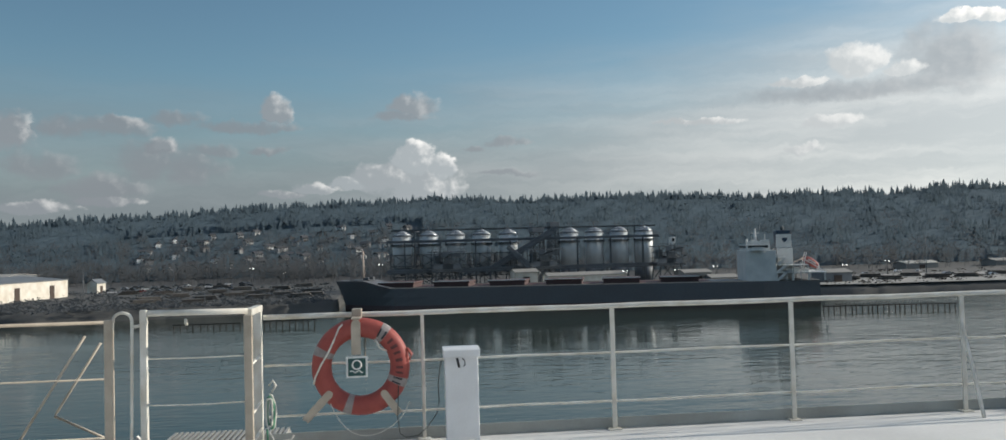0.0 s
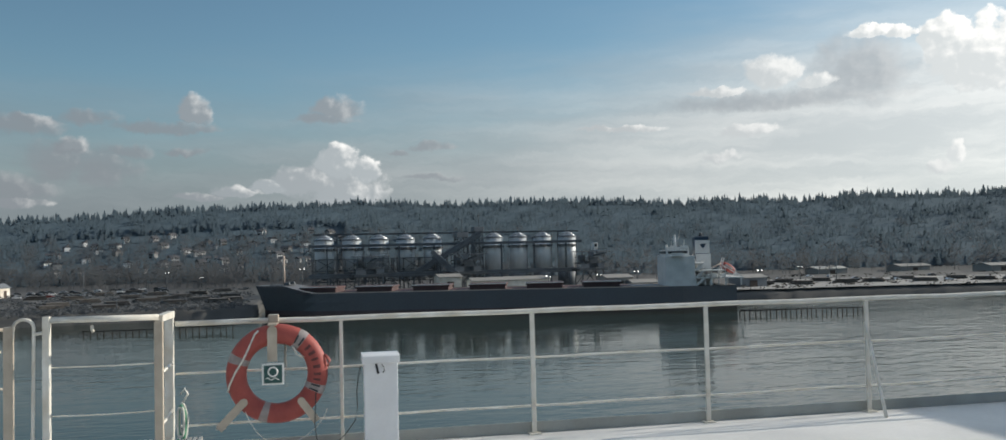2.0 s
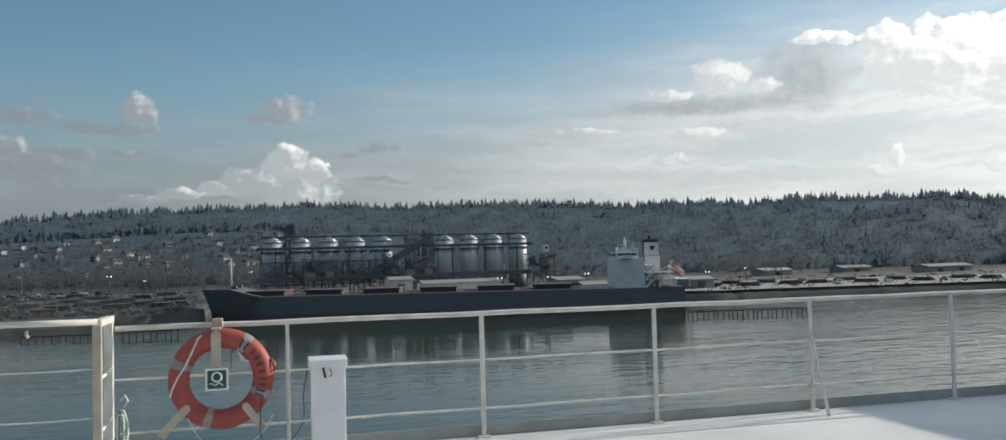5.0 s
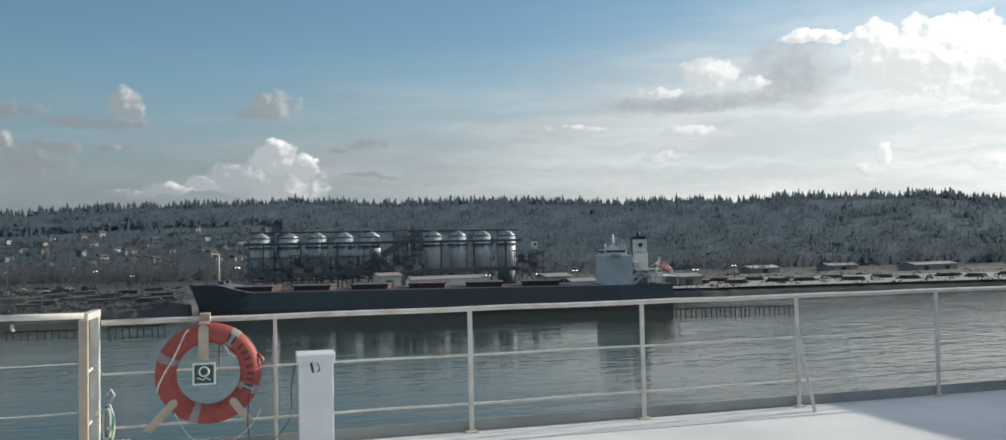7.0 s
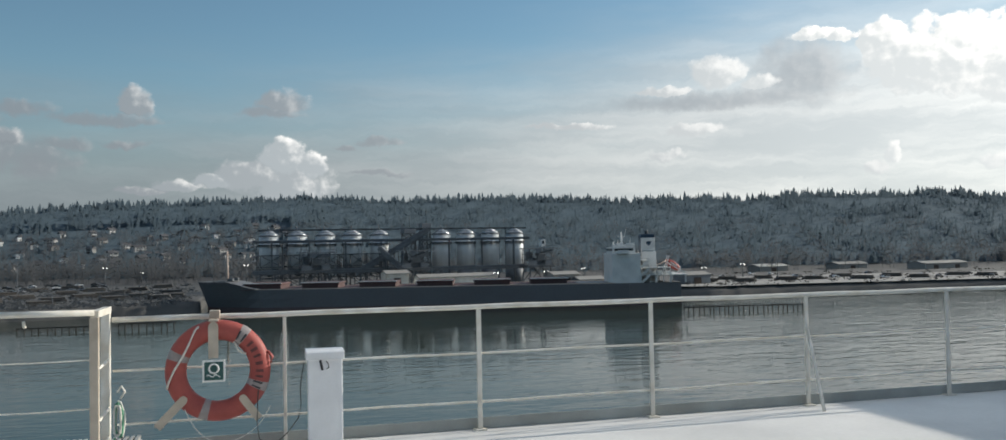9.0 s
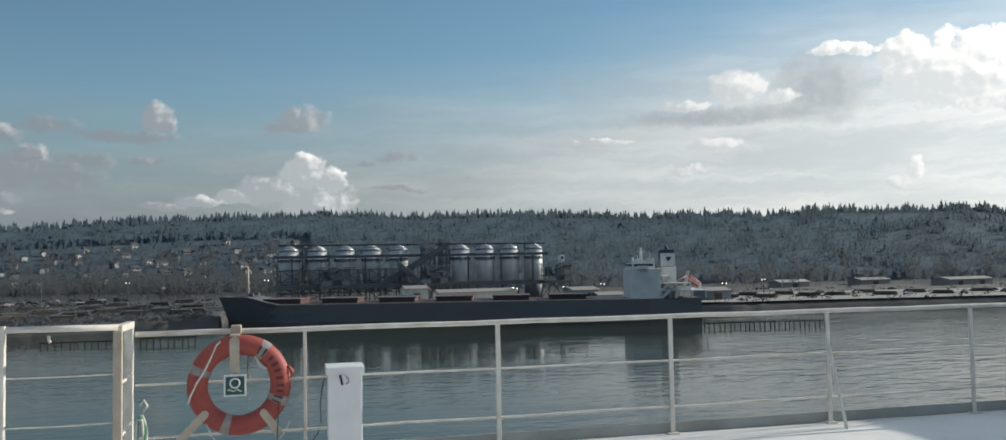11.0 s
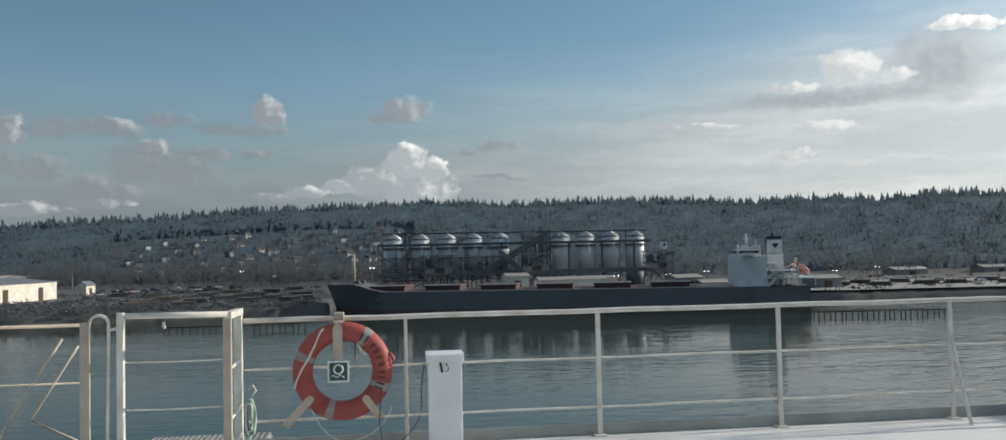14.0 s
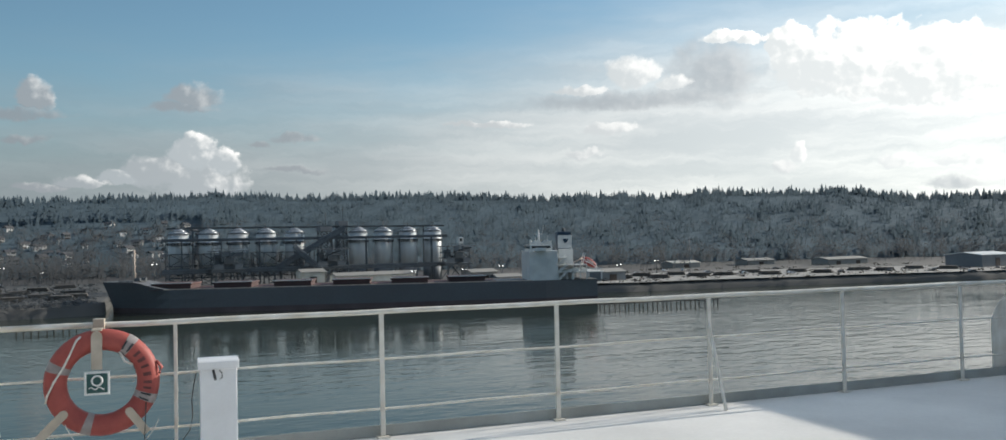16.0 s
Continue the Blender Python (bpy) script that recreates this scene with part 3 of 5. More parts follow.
# ---- the moored bulk carrier ----
def bulk_carrier():
    length, beam, free = 201.0, 30.0, 5.9
    size = 0.92
    ship = thing("cargo_ship", (-28.5 * size, 379 * size, -18.8), "long dark navy bulk carrier with red hatches moored at the quay", "ship", turn=-14.1)
    ship.scale = (size, size, size)

    def half(x, z):
        """Half the breadth at x from the bow and z above the water."""
        flare = 0.55 + 0.45 * min(1, max(0, (z + 2) / 9))
        nose = min(1, max(0, (x + 2.5 * (z / 8)) / 26)) ** 0.55
        tail = min(1, max(0.62, 1 - (x - 178) / 60)) if x > 178 else 1
        return beam / 2 * (nose if x < 26 else 1) * (flare + (1 - flare) * min(1, max(0, x / 30))) * tail

    def shell(z0, z1, mat, name, lift_bow):
        bm = bmesh.new()
        xs = [0, 1.5, 4, 8, 12, 15.5, 16.5, 20, 26, 40, 70, 110, 150, 178, 190, 198, 201]
        rows = []
        for x in xs:
            rise = lift_bow * (1.0 if x < 13 else max(0.0, (26 - x) / 13) ** 1.4)
            rake = -2.5 * max(0, 1 - x / 20)
            ring = []
            for z in (z0, (z0 + z1) / 2, z1 + rise):
                ring.append((x + rake * max(0, z) / 9, half(x, z), z))
            rows.append(ring)
        left = [[bm.verts.new((x, y, z)) for x, y, z in ring] for ring in rows]
        right = [[bm.verts.new((x, -y, z)) for x, y, z in ring] for ring in rows]
        for i in range(len(xs) - 1):
            for k in range(2):
                bm.faces.new((left[i][k], left[i + 1][k], left[i + 1][k + 1], left[i][k + 1]))
                bm.faces.new((right[i][k], right[i + 1][k], right[i + 1][k + 1], right[i][k + 1]))
            bm.faces.new((left[i][2], left[i + 1][2], right[i + 1][2], right[i][2]))
        for e in (0, -1):
            for k in range(2):
                bm.faces.new((left[e][k], left[e][k + 1], right[e][k + 1], right[e][k]))
        bmesh.ops.remove_doubles(bm, verts=bm.verts[:], dist=0.001)
        bmesh.ops.recalc_face_normals(bm, faces=bm.faces[:])
        bm.transform(Matrix.Translation((0, beam / 2, 0)))
        return part(name, bm, mat, ship)

    hull = shell(-1.4, free, HULL_NAVY, "hull", 3.4)
    shell(-5.6, -1.4, BOOT_RED, "boot_topping", 0.0)
    c = beam / 2
    part("deck", box((88, c, free + 0.06), (140, beam - 1.2, 0.12)), DECK_RED, ship, "red oxide painted steel deck")
    edge = bmesh.new()
    for side in (0.25, beam - 0.25):
        box((98, side, free + 0.22), (148, 0.15, 0.34), 0, edge)
    part("gunwale", edge, MAST_BUFF, ship, "worn pale gunwale strip")
    for i in range(6):
        x = 25.5 + i * 24.0
        part("hatch_coaming", box((x, c, free + 0.9), (15.0, 17.0, 1.6), 0.1), HATCH, ship)
        part("hatch_cover", box((x, c, free + 2.05), (16.0, 18.0, 0.75), 0.12), HATCH if i % 3 else DECK_RED, ship)
        lip = box((x, c - 9.1, free + 2.46), (16.0, 0.5, 0.32))
        part("hatch_edge", lip, SHIP_WHITE, ship, "pale painted hatch cover edge")
    # forecastle, foremast
    fc = bmesh.new()
    box((8, c, free + 3.5), (9, 10, 0.25), 0, fc)
    box((11, c - 4, free + 4.1), (2.2, 2.0, 1.2), 0.1, fc)
    box((11, c + 4, free + 4.1), (2.2, 2.0, 1.2), 0.1, fc)
    part("windlass", fc, STEEL_DARK, ship)
    mast = part("foremast", tube([(8.5, c, free + 3.0), (8.5, c, free + 16.2)], 0.42, 10), MAST_BUFF, ship, "buff painted foremast")
    for z in (6.5, 9.4, 12.2, 14.8):
        part("mast_platform", box((8.5, c, free + z), (1.5, 1.3, 0.22), 0.03), MAST_BUFF, mast)
    # accommodation block
    x0 = 171.5
    part("accommodation", box((x0 + 6, c, free + 6.2), (12, 26, 12.4), 0.15), SHIP_WHITE, ship, "white painted accommodation block")
    part("wheelhouse", box((x0 + 5.5, c, free + 13.6), (9.5, 20, 2.6), 0.15), SHIP_WHITE, ship)
    part("bridge_wing", box((x0 + 4.5, c, free + 12.5), (4.5, 31, 0.5), 0.06), SHIP_WHITE, ship)
    for s in (-0.2, 30.2):
        part("wing_bulwark", box((x0 + 4.5, s, free + 13.2), (4.5, 0.1, 1.0)), SHIP_WHITE, ship)
    part("bridge_window", box((x0 + 0.72, c, free + 13.9), (0.12, 18.5, 1.0)), GLASS_DARK, ship)
    for s in (c - 10.04, c + 10.04):
        part("bridge_window", box((x0 + 5.5, s, free + 13.9), (8.0, 0.1, 1.0)), GLASS_DARK, ship)
    for k in range(3):
        part("roof_rail_panel", box((x0 + 2.6 + 3.0 * k, c - 10.2, free + 15.5), (2.2, 0.12, 0.9), 0.03), SHIP_WHITE, ship)
    part("signal_locker", box((x0 + 4.6, c - 5.0, free + 15.8), (2.6, 3.0, 1.8), 0.1), SHIP_WHITE, ship)
    for lvl in (3.1, 6.2, 9.3):
        part("deck_edge", box((x0 + 12.8, c, free + lvl), (7.2, 25, 0.25), 0.04), SHIP_WHITE, ship)
        bm = bmesh.new()
        for k in range(4):
            bar((x0 + 16.2, c - 12.3 + 8.2 * k, free + lvl - 3.1), (x0 + 16.2, c - 12.3 + 8.2 * k, free + lvl + 1.0), 0.16, 0.16, bm)
        for zz in (0.5, 1.0):
            bar((x0 + 9.5, c - 12.4, free + lvl + zz), (x0 + 16.3, c - 12.4, free + lvl + zz), 0.09, 0.09, bm)
            bar((x0 + 16.3, c - 12.4, free + lvl + zz), (x0 + 16.3, c + 12.4, free + lvl + zz), 0.09, 0.09, bm)
        part("deck_rail", bm, SHIP_WHITE, ship)
        if lvl < 9:
            part("aft_deck", box((x0 + 20.0, c - 8, free + lvl), (9.0, 11, 0.28), 0.04), SHIP_WHITE, ship)
            for k in range(4):
                part("stanchion", bar((x0 + 15.8 + 2.8 * k, c - 13.2, free + lvl - 3.0), (x0 + 15.8 + 2.8 * k, c - 13.2, free + lvl + 1.1), 0.22, 0.22), SHIP_WHITE, ship)
            part("handrail", bar((x0 + 15.8, c - 13.3, free + lvl + 1.1), (x0 + 24.4, c - 13.3, free + lvl + 1.1), 0.12, 0.12), SHIP_WHITE, ship)
        part("stairway", bar((x0 + 12.2, c - 13.4, free + lvl - 3.0), (x0 + 15.4, c - 13.4, free + lvl), 0.5, 0.9), SHIP_WHITE, ship)
    # radar mast and funnel
    top = part("radar_mast", cylinder((x0 + 6, c, free + 14.9), 0.7, 6.5, 12, top=0.3), SHIP_WHITE, ship)
    bm = bmesh.new()
    bar((x0 + 6, c - 3.5, free + 18), (x0 + 6, c + 3.5, free + 18), 0.25, 0.25, bm)
    bar((x0 + 4.4, c, free + 19.5), (x0 + 7.6, c, free + 19.5), 0.2, 0.2, bm)
    bar((x0 + 7.5, c, free + 19.4), (x0 + 8.3, c, free + 23.5), 0.12, 0.12, bm)
    part("yard", bm, SHIP_WHITE, top)
    for mx, my, mh in ((1.2, -9.0, 2.4), (3.4, -8.0, 3.2), (8.6, -7.0, 2.8), (9.4, -3.0, 4.2)):
        part("aerial", bar((x0 + mx, c + my, free + 14.8), (x0 + mx, c + my, free + 14.9 + mh), 0.22, 0.22), SHIP_WHITE, ship)
    for zz in (0.5, 1.1):
        part("monkey_rail", bar((x0 + 0.8, c - 9.9, free + 14.9 + zz), (x0 + 10.2, c - 9.9, free + 14.9 + zz), 0.1, 0.1), SHIP_WHITE, ship)
    for k in range(6):
        part("rail_post", bar((x0 + 0.8 + 1.88 * k, c - 9.9, free + 14.9), (x0 + 0.8 + 1.88 * k, c - 9.9, free + 16.0), 0.1, 0.1), SHIP_WHITE, ship)
    part("searchlight", box((x0 + 8.4, c - 9.0, free + 15.8), (3.2, 1.6, 1.6), 0.1), SHIP_WHITE, ship)
    part("radome", cylinder((x0 + 1.6, c - 6, free + 14.9), 0.8, 2.2, 14, top=0.35), SHIP_WHITE, ship)
    part("funnel_casing", box((x0 + 17.2, c + 0.6, free + 6.5), (6.2, 9, 13.0), 0.15), SHIP_WHITE, ship)
    fun = part("funnel", box((x0 + 17.0, c + 0.5, free + 15.6), (6.0, 6.4, 9.6), 0.5), SHIP_BLUE, ship, "dark blue ship funnel with a white panel")
    part("funnel_panel", box((x0 + 17.0, c - 2.76, free + 16.0), (6.1, 0.2, 5.6), 0.05), SHIP_WHITE, fun, "white funnel panel")
    part("funnel_emblem", prism([(-1.3, 0.6), (-0.5, 1.1), (1.3, 1.1), (0.7, -0.2), (-0.2, -0.9)], 0.12), SHIP_BLUE, fun, "dark emblem on the funnel panel").location = (x0 + 17.3, c - 2.94, free + 16.2)
    part("exhaust_pipe", cylinder((x0 + 17.0, c + 0.5, free + 20.2), 0.7, 1.8, 12), STEEL_DARK, fun)
    # poop deck frame, stairs, free-fall boat
    for k in range(4):
        for s in (2.0, beam - 2.0):
            part("poop_post", bar((x0 + 12 + 6.2 * k, s, free), (x0 + 12 + 6.2 * k, s, free + 3.0), 0.55, 0.55), SHIP_WHITE, ship)
    part("poop_deck", box((x0 + 21.5, c, free + 3.15), (20, beam - 3, 0.4), 0.05), SHIP_WHITE, ship)
    bm = bmesh.new()
    for zz in (0.5, 1.1):
        bar((x0 + 12, 1.8, free + 3.3 + zz), (x0 + 31, 1.8, free + 3.3 + zz), 0.1, 0.1, bm)
    for k in range(9):
        bar((x0 + 12 + k * 2.35, 1.8, free + 3.3), (x0 + 12 + k * 2.35, 1.8, free + 4.4), 0.1, 0.1, bm)
    part("poop_rail", bm, SHIP_WHITE, ship)
    frame_bm = bmesh.new()
    for s in (c - 5, c - 1.5):
        bar((x0 + 23.5, s, free + 3.3), (x0 + 25.5, s, free + 11.2), 0.35, 0.35, frame_bm)
        bar((x0 + 24.0, s, free + 8.6), (x0 + 32.0, s, free + 3.6), 0.35, 0.35, frame_bm)
        bar((x0 + 30.2, s, free + 3.3), (x0 + 30.2, s, free + 6.4), 0.3, 0.3, frame_bm)
    davit = part("boat_ramp", frame_bm, SHIP_WHITE, ship)
    boat = bmesh.new()
    bmesh.ops.create_uvsphere(boat, u_segments=18, v_segments=10, radius=1.0, matrix=Matrix.Translation((x0 + 27.4, c - 3.2, free + 7.0)) @ Euler((0, radians(34), 0)).to_matrix().to_4x4() @ Matrix.Diagonal((3.7, 1.5, 1.6, 1)))
    part("lifeboat", boat, ORANGE, ship, "orange enclosed lifeboat")
    part("lifeboat_stripe", box((x0 + 27.6, c - 4.5, free + 7.3), (3.4, 0.5, 0.45), 0.1, turn=Euler((0, radians(34), 0)).to_matrix().to_4x4()), SHIP_WHITE, ship)
    for x, y, h in ((x0 + 20, 4, 1.8), (x0 + 24, 6, 1.4), (x0 + 17, 3, 1.2)):
        part("deck_locker", box((x, y, free + 3.3 + h / 2), (2.4, 1.6, h), 0.08), SHIP_WHITE, ship)
    part("aft_crane", tube([(x0 + 19, 3.5, free + 3.3), (x0 + 19, 3.5, free + 7.2), (x0 + 23, 3.5, free + 9.0)], 0.3, 8), MAST_BUFF, ship, "small buff deck crane")


bulk_carrier()

# ---- silos and grain terminal ----
SILO_BEARINGS = [0.1, 1.85, 3.6, 5.3, 7.05, 11.05, 12.65, 14.25, 15.85]


def silo_place(az, back=0.0):
    t = math.tan(radians(az))
    y = (445 + back) / (1 - 0.09 * t)
    return (t * y, y)


def truss_tower(w, h, bays, thick, parent, name="truss"):
    bm = bmesh.new()
    for sx in (-w / 2, w / 2):
        for sy in (-w / 2, w / 2):
            bar((sx, sy, 0), (sx, sy, h), thick, thick, bm)
    step = h / bays
    for k in range(bays):
        z = k * step
        for s in (-w / 2, w / 2):
            bar((-w / 2, s, z + step), (w / 2, s, z + step), thick, thick, bm)
            bar((s, -w / 2, z + step), (s, w / 2, z + step), thick, thick, bm)
            bar((-w / 2, s, z), (w / 2, s, z + step), thick * 0.7, thick * 0.7, bm)
            bar((w / 2, s, z), (-w / 2, s, z + step), thick * 0.7, thick * 0.7, bm)
            bar((s, -w / 2, z), (s, w / 2, z + step), thick * 0.7, thick * 0.7, bm)
    return part(name, bm, STEEL_DARK, parent)


def silo(kind):
    """kind: low ones stand on a lattice, tall ones on the ground."""
    ob = thing("silo", (0, 0, 0), "galvanised grain silo on a dark lattice stand" if kind == "low" else "tall galvanised grain silo with a conical roof", "silo", "silos in a row")
    r, eaves = 4.75, 26.6
    foot = 10.5 if kind == "low" else 9.0
    bm = bmesh.new()
    z = foot
    cylinder((0, 0, z), r, eaves - z, 40, bm)
    part("shell", bm, GALV, ob)
    dome = cylinder((0, 0, eaves), r + 0.15, 1.2, 32, top=r * 0.78)
    cylinder((0, 0, eaves + 1.2), r * 0.78, 0.9, 32, dome, top=r * 0.42)
    part("roof", dome, SILO_CAP, ob)
    part("roof_vent", cylinder((0, 0, eaves + 2.1), r * 0.36, 0.5, 16, top=r * 0.3), SILO_CAP, ob)
    # dark railed ring added for the band that gallery and shadow draw here
    band = bmesh.new()
    cylinder((0, 0, eaves - 5.4), r + 0.7, 0.18, 32, band)
    cylinder((0, 0, eaves - 4.3), r + 0.7, 0.14, 32, band)
    for k in range(24):
        a = k * math.tau / 24
        bar(((r + 0.68) * math.cos(a), (r + 0.68) * math.sin(a), eaves - 5.3), ((r + 0.68) * math.cos(a), (r + 0.68) * math.sin(a), eaves - 4.2), 0.4, 0.1, band)
    part("dark_band_ring", band, STEEL_DARK, ob)
    part("spout", tube([(0.2, 0, eaves + 2.5), (-0.9, 0, eaves + 5.0)], 0.16, 8), STEEL_GREY, ob)
    bm = bmesh.new()
    for zz in (eaves - 4.6, eaves - 0.2):
        tube([((r + 0.5) * math.cos(k * math.tau / 24), (r + 0.5) * math.sin(k * math.tau / 24), zz) for k in range(24)], 0.16, 6, bm, True)
    part("ring_walkway", bm, STEEL_DARK, ob)
    if kind == "low":
        part("hopper", cylinder((0, 0, foot - 4.0), 0.8, 4.0, 24, top=r), STEEL_GREY, ob)
        truss_tower(10.4, 17.0, 3, 0.4, ob, "stand")
    else:
        part("plinth", cylinder((0, 0, 0), r + 0.2, foot, 24), STEEL_GREY, ob)
    lad = bmesh.new()
    for s in (-0.25, 0.25):
        bar((s, -r - 0.35, foot), (s, -r - 0.35, eaves), 0.07, 0.07, lad)
    for k in range(int((eaves - foot) / 0.9)):
        bar((-0.25, -r - 0.35, foot + k * 0.9), (0.25, -r - 0.35, foot + k * 0.9), 0.05, 0.05, lad)
    part("ladder", lad, STEEL_DARK, ob)
    return ob


low, tall = silo("low"), silo("tall")
for i, az in enumerate(SILO_BEARINGS):
    src = low if i < 5 else tall
    x, y = silo_place(az)
    m = pose(x, y, YARD, 0, 0, 10 + 7 * i)
    if i in (0, 5):
        src.matrix_basis = m
    else:
        copy_thing(src, m)


def gallery(name, a, b, w, h, label, legs=0):
    """A covered conveyor on trestles from a to b."""
    a, b = Vector(a), Vector(b)
    ob = thing(name, (a.x, a.y, a.z), label, "conveyor", turn=math.degrees(math.atan2(b.y - a.y, b.x - a.x)))
    run, rise = math.hypot(b.x - a.x, b.y - a.y), b.z - a.z
    part("housing", bar((0, 0, 0), (run, 0, rise), h * 0.32, w), STEEL_GREY, ob)
    bm = bmesh.new()
    n = max(4, int(run / 4.5))
    for s in (-w / 2 - 0.1, w / 2 + 0.1):
        for off in (h * 0.3, -h * 0.9):
            bar((0, s, off), (run, s, rise + off), 0.25, 0.25, bm)
        for k in range(n):
            p, q = k / n, (k + 1) / n
            lo, hi = (-h * 0.9, h * 0.3) if k % 2 else (h * 0.3, -h * 0.9)
            bar((run * p, s, rise * p + lo), (run * q, s, rise * q + hi), 0.16, 0.16, bm)
    part("truss", bm, STEEL_DARK, ob)
    for k in range(legs):
        p = (k + 0.5) / legs
        z = a.z + rise * p
        leg = bmesh.new()
        for s in (-w / 2, w / 2):
            bar((run * p, s * 1.6, YARD - a.z), (run * p, s, rise * p - h * 0.9), 0.4, 0.4, leg)
        for f in (0.3, 0.6):
            zz = (YARD - a.z) * (1 - f) + (rise * p - h * 0.9) * f
            bar((run * p, -w * 0.7, zz), (run * p, w * 0.7, zz), 0.25, 0.25, leg)
        part("trestle", leg, STEEL_DARK, ob)
    return ob


sx, sy = silo_place(-0.9, -9)
ex, ey = silo_place(16.8, -9)
gallery("conveyor_gallery", (sx, sy, YARD + 23.6), (ex, ey, YARD + 23.8), 1.4, 0.5, "grey conveyor gallery running along the silos", 8)
gallery("conveyor_gallery", (sx, sy - 8, YARD + 9.0), (ex, ey - 8, YARD + 9.0), 2.2, 1.0, "dark lower conveyor truss below the silos", 7)
ax, ay = silo_place(5.6, -14)
bx, by = silo_place(10.2, -14)
gallery("inclined_conveyor", (ax, ay, YARD + 8), (bx, by, YARD + 29), 2.6, 2.0, "steep dark conveyor truss rising over the silos", 4)
cx, cy = silo_place(7.0, -22)
dx, dy = silo_place(9.0, -30)
gallery("inclined_conveyor", (cx, cy, YARD + 20), (dx, dy, YARD + 6), 2.4, 2.0, "dark conveyor truss sloping down to the quay", 2)
fx, fy = silo_place(-0.6, 2)
gx, gy = silo_place(16.6, 2)
gallery("roof_conveyor", (fx, fy, YARD + 29.6), (gx, gy, YARD + 29.6), 0.6, 0.45, "thin conveyor bridge above the silo roofs", 6)


def elevator_tower(az, back, w, h, label):
    x, y = silo_place(az, back)
    ob = thing("elevator_tower", (x, y, YARD), label, "tower", turn=12)
    truss_tower(w, h, 6, 0.4, ob)
    part("head_house", box((0, 0, h + 1.2), (w * 1.25, w * 1.2, 2.4), 0.1), STEEL_GREY, ob)
    part("mast", tube([(0.8, 0, h + 2.4), (0.8, 0, h + 9.5)], 0.12, 6), STEEL_DARK, ob)
    for k in range(4):
        part("landing", box((0, -w * 0.35, h * (0.2 + 0.2 * k)), (w * 1.1, w * 0.5, 0.5)), STEEL_DARK, ob)
    return ob


elevator_tower(8.9, -4, 5.0, 27, "dark lattice elevator tower between the silos")
elevator_tower(10.0, 3, 4.2, 30, "tall dark lattice elevator tower beside the silos")


def ship_loader(cab):
    """A travelling loader on portal legs with open floors and a boom over the ship."""
    ob = thing("ship_loader", (0, 0, 0), "dark steel ship loader on portal legs at the quay", "crane", "ship loaders on the quay")
    for sx in (-6.5, 6.5):
        for sy in (-4, 4):
            part("leg", bar((sx, sy, 0), (sx * 0.85, sy, 9.0), 0.6, 0.6), STEEL_DARK, ob)
            part("leg_brace", bar((sx, sy, 0.8), (0, sy, 8.6), 0.35, 0.35), STEEL_DARK, ob)
    for sy in (-4, 4):
        part("sill_beam", bar((-8.0, sy, 9.0), (8.0, sy, 9.0), 0.6, 0.7), STEEL_DARK, ob)
    for k, z in enumerate((9.6, 12.4, 15.2)):
        part("floor_slab", box((0, 0, z), (15.0 - k, 8.2, 0.35), 0.04), STEEL_DARK, ob)
        for sx in (-6.2, -2.1, 2.1, 6.2):
            for sy in (-3.8, 3.8):
                part("column", bar((sx, sy, z), (sx, sy, z + 2.8), 0.3, 0.3), STEEL_DARK, ob)
        for sx in (-1, 1):
            part("diagonal", bar((6.2 * sx, -3.8, z), (2.1 * sx, -3.8, z + 2.8), 0.2, 0.2), STEEL_DARK, ob)
    part("machine_house", box((1.0, 0, 11.6), (6.5, 6.0, 3.4), 0.12), STEEL_DARK, ob)
    part("chute", box((-4.2, 0.6, 14.2), (2.6, 3.0, 4.6), 0.1), STEEL_GREY, ob)
    part("platform", box((1.0, 0, 18.2), (17.5, 8.6, 0.45), 0.06), STEEL_GREY, ob)
    bm = bmesh.new()
    for k in range(10):
        bar((-7.6 + 1.9 * k, -4.2, 18.4), (-7.6 + 1.9 * k, -4.2, 19.5), 0.12, 0.12, bm)
    bar((-7.6, -4.2, 19.5), (9.6, -4.2, 19.5), 0.12, 0.12, bm)
    part("rail", bm, STEEL_DARK, ob)
    if cab:
        part("operator_cab", box((2.0, -2, 20.8), (2.4, 2.4, 3.6), 0.12), SHIP_WHITE, ob, "pale operator cab")
        part("cab_window", box((2.0, -3.24, 21.3), (1.3, 0.1, 1.6)), GLASS_DARK, ob)
    for k, (px, pz, pw, ph) in enumerate(((-4.6, 11.0, 4.6, 2.2), (0.4, 13.8, 4.2, 2.4), (4.6, 11.2, 3.6, 2.6), (4.2, 16.6, 5.0, 2.0), (-1.0, 16.8, 3.2, 2.2))):
        part("side_panel", box((px, -3.95, pz), (pw, 0.14, ph), 0.02), STEEL_DARK if k % 2 else STEEL_GREY, ob)
    bm = bmesh.new()
    for s in (-1, 1):
        bar((0, s, 15.6), (0, s - 17, 17.4), 0.45, 0.45, bm)
    bar((0, 0, 19.0), (0, -15, 17.2), 0.16, 0.16, bm)
    part("boom", bm, STEEL_DARK, ob)
    return ob


cab_loader, loader = ship_loader(True), ship_loader(False)
for i, (az, back) in enumerate(((17.3, -32), (2.9, -24), (9.2, -24))):
    x, y = silo_place(az, back)
    m = pose(x, y, YARD, 0, 0, 10)
    if i < 2:
        (cab_loader, loader)[i].matrix_basis = m
    else:
        copy_thing(loader, m)


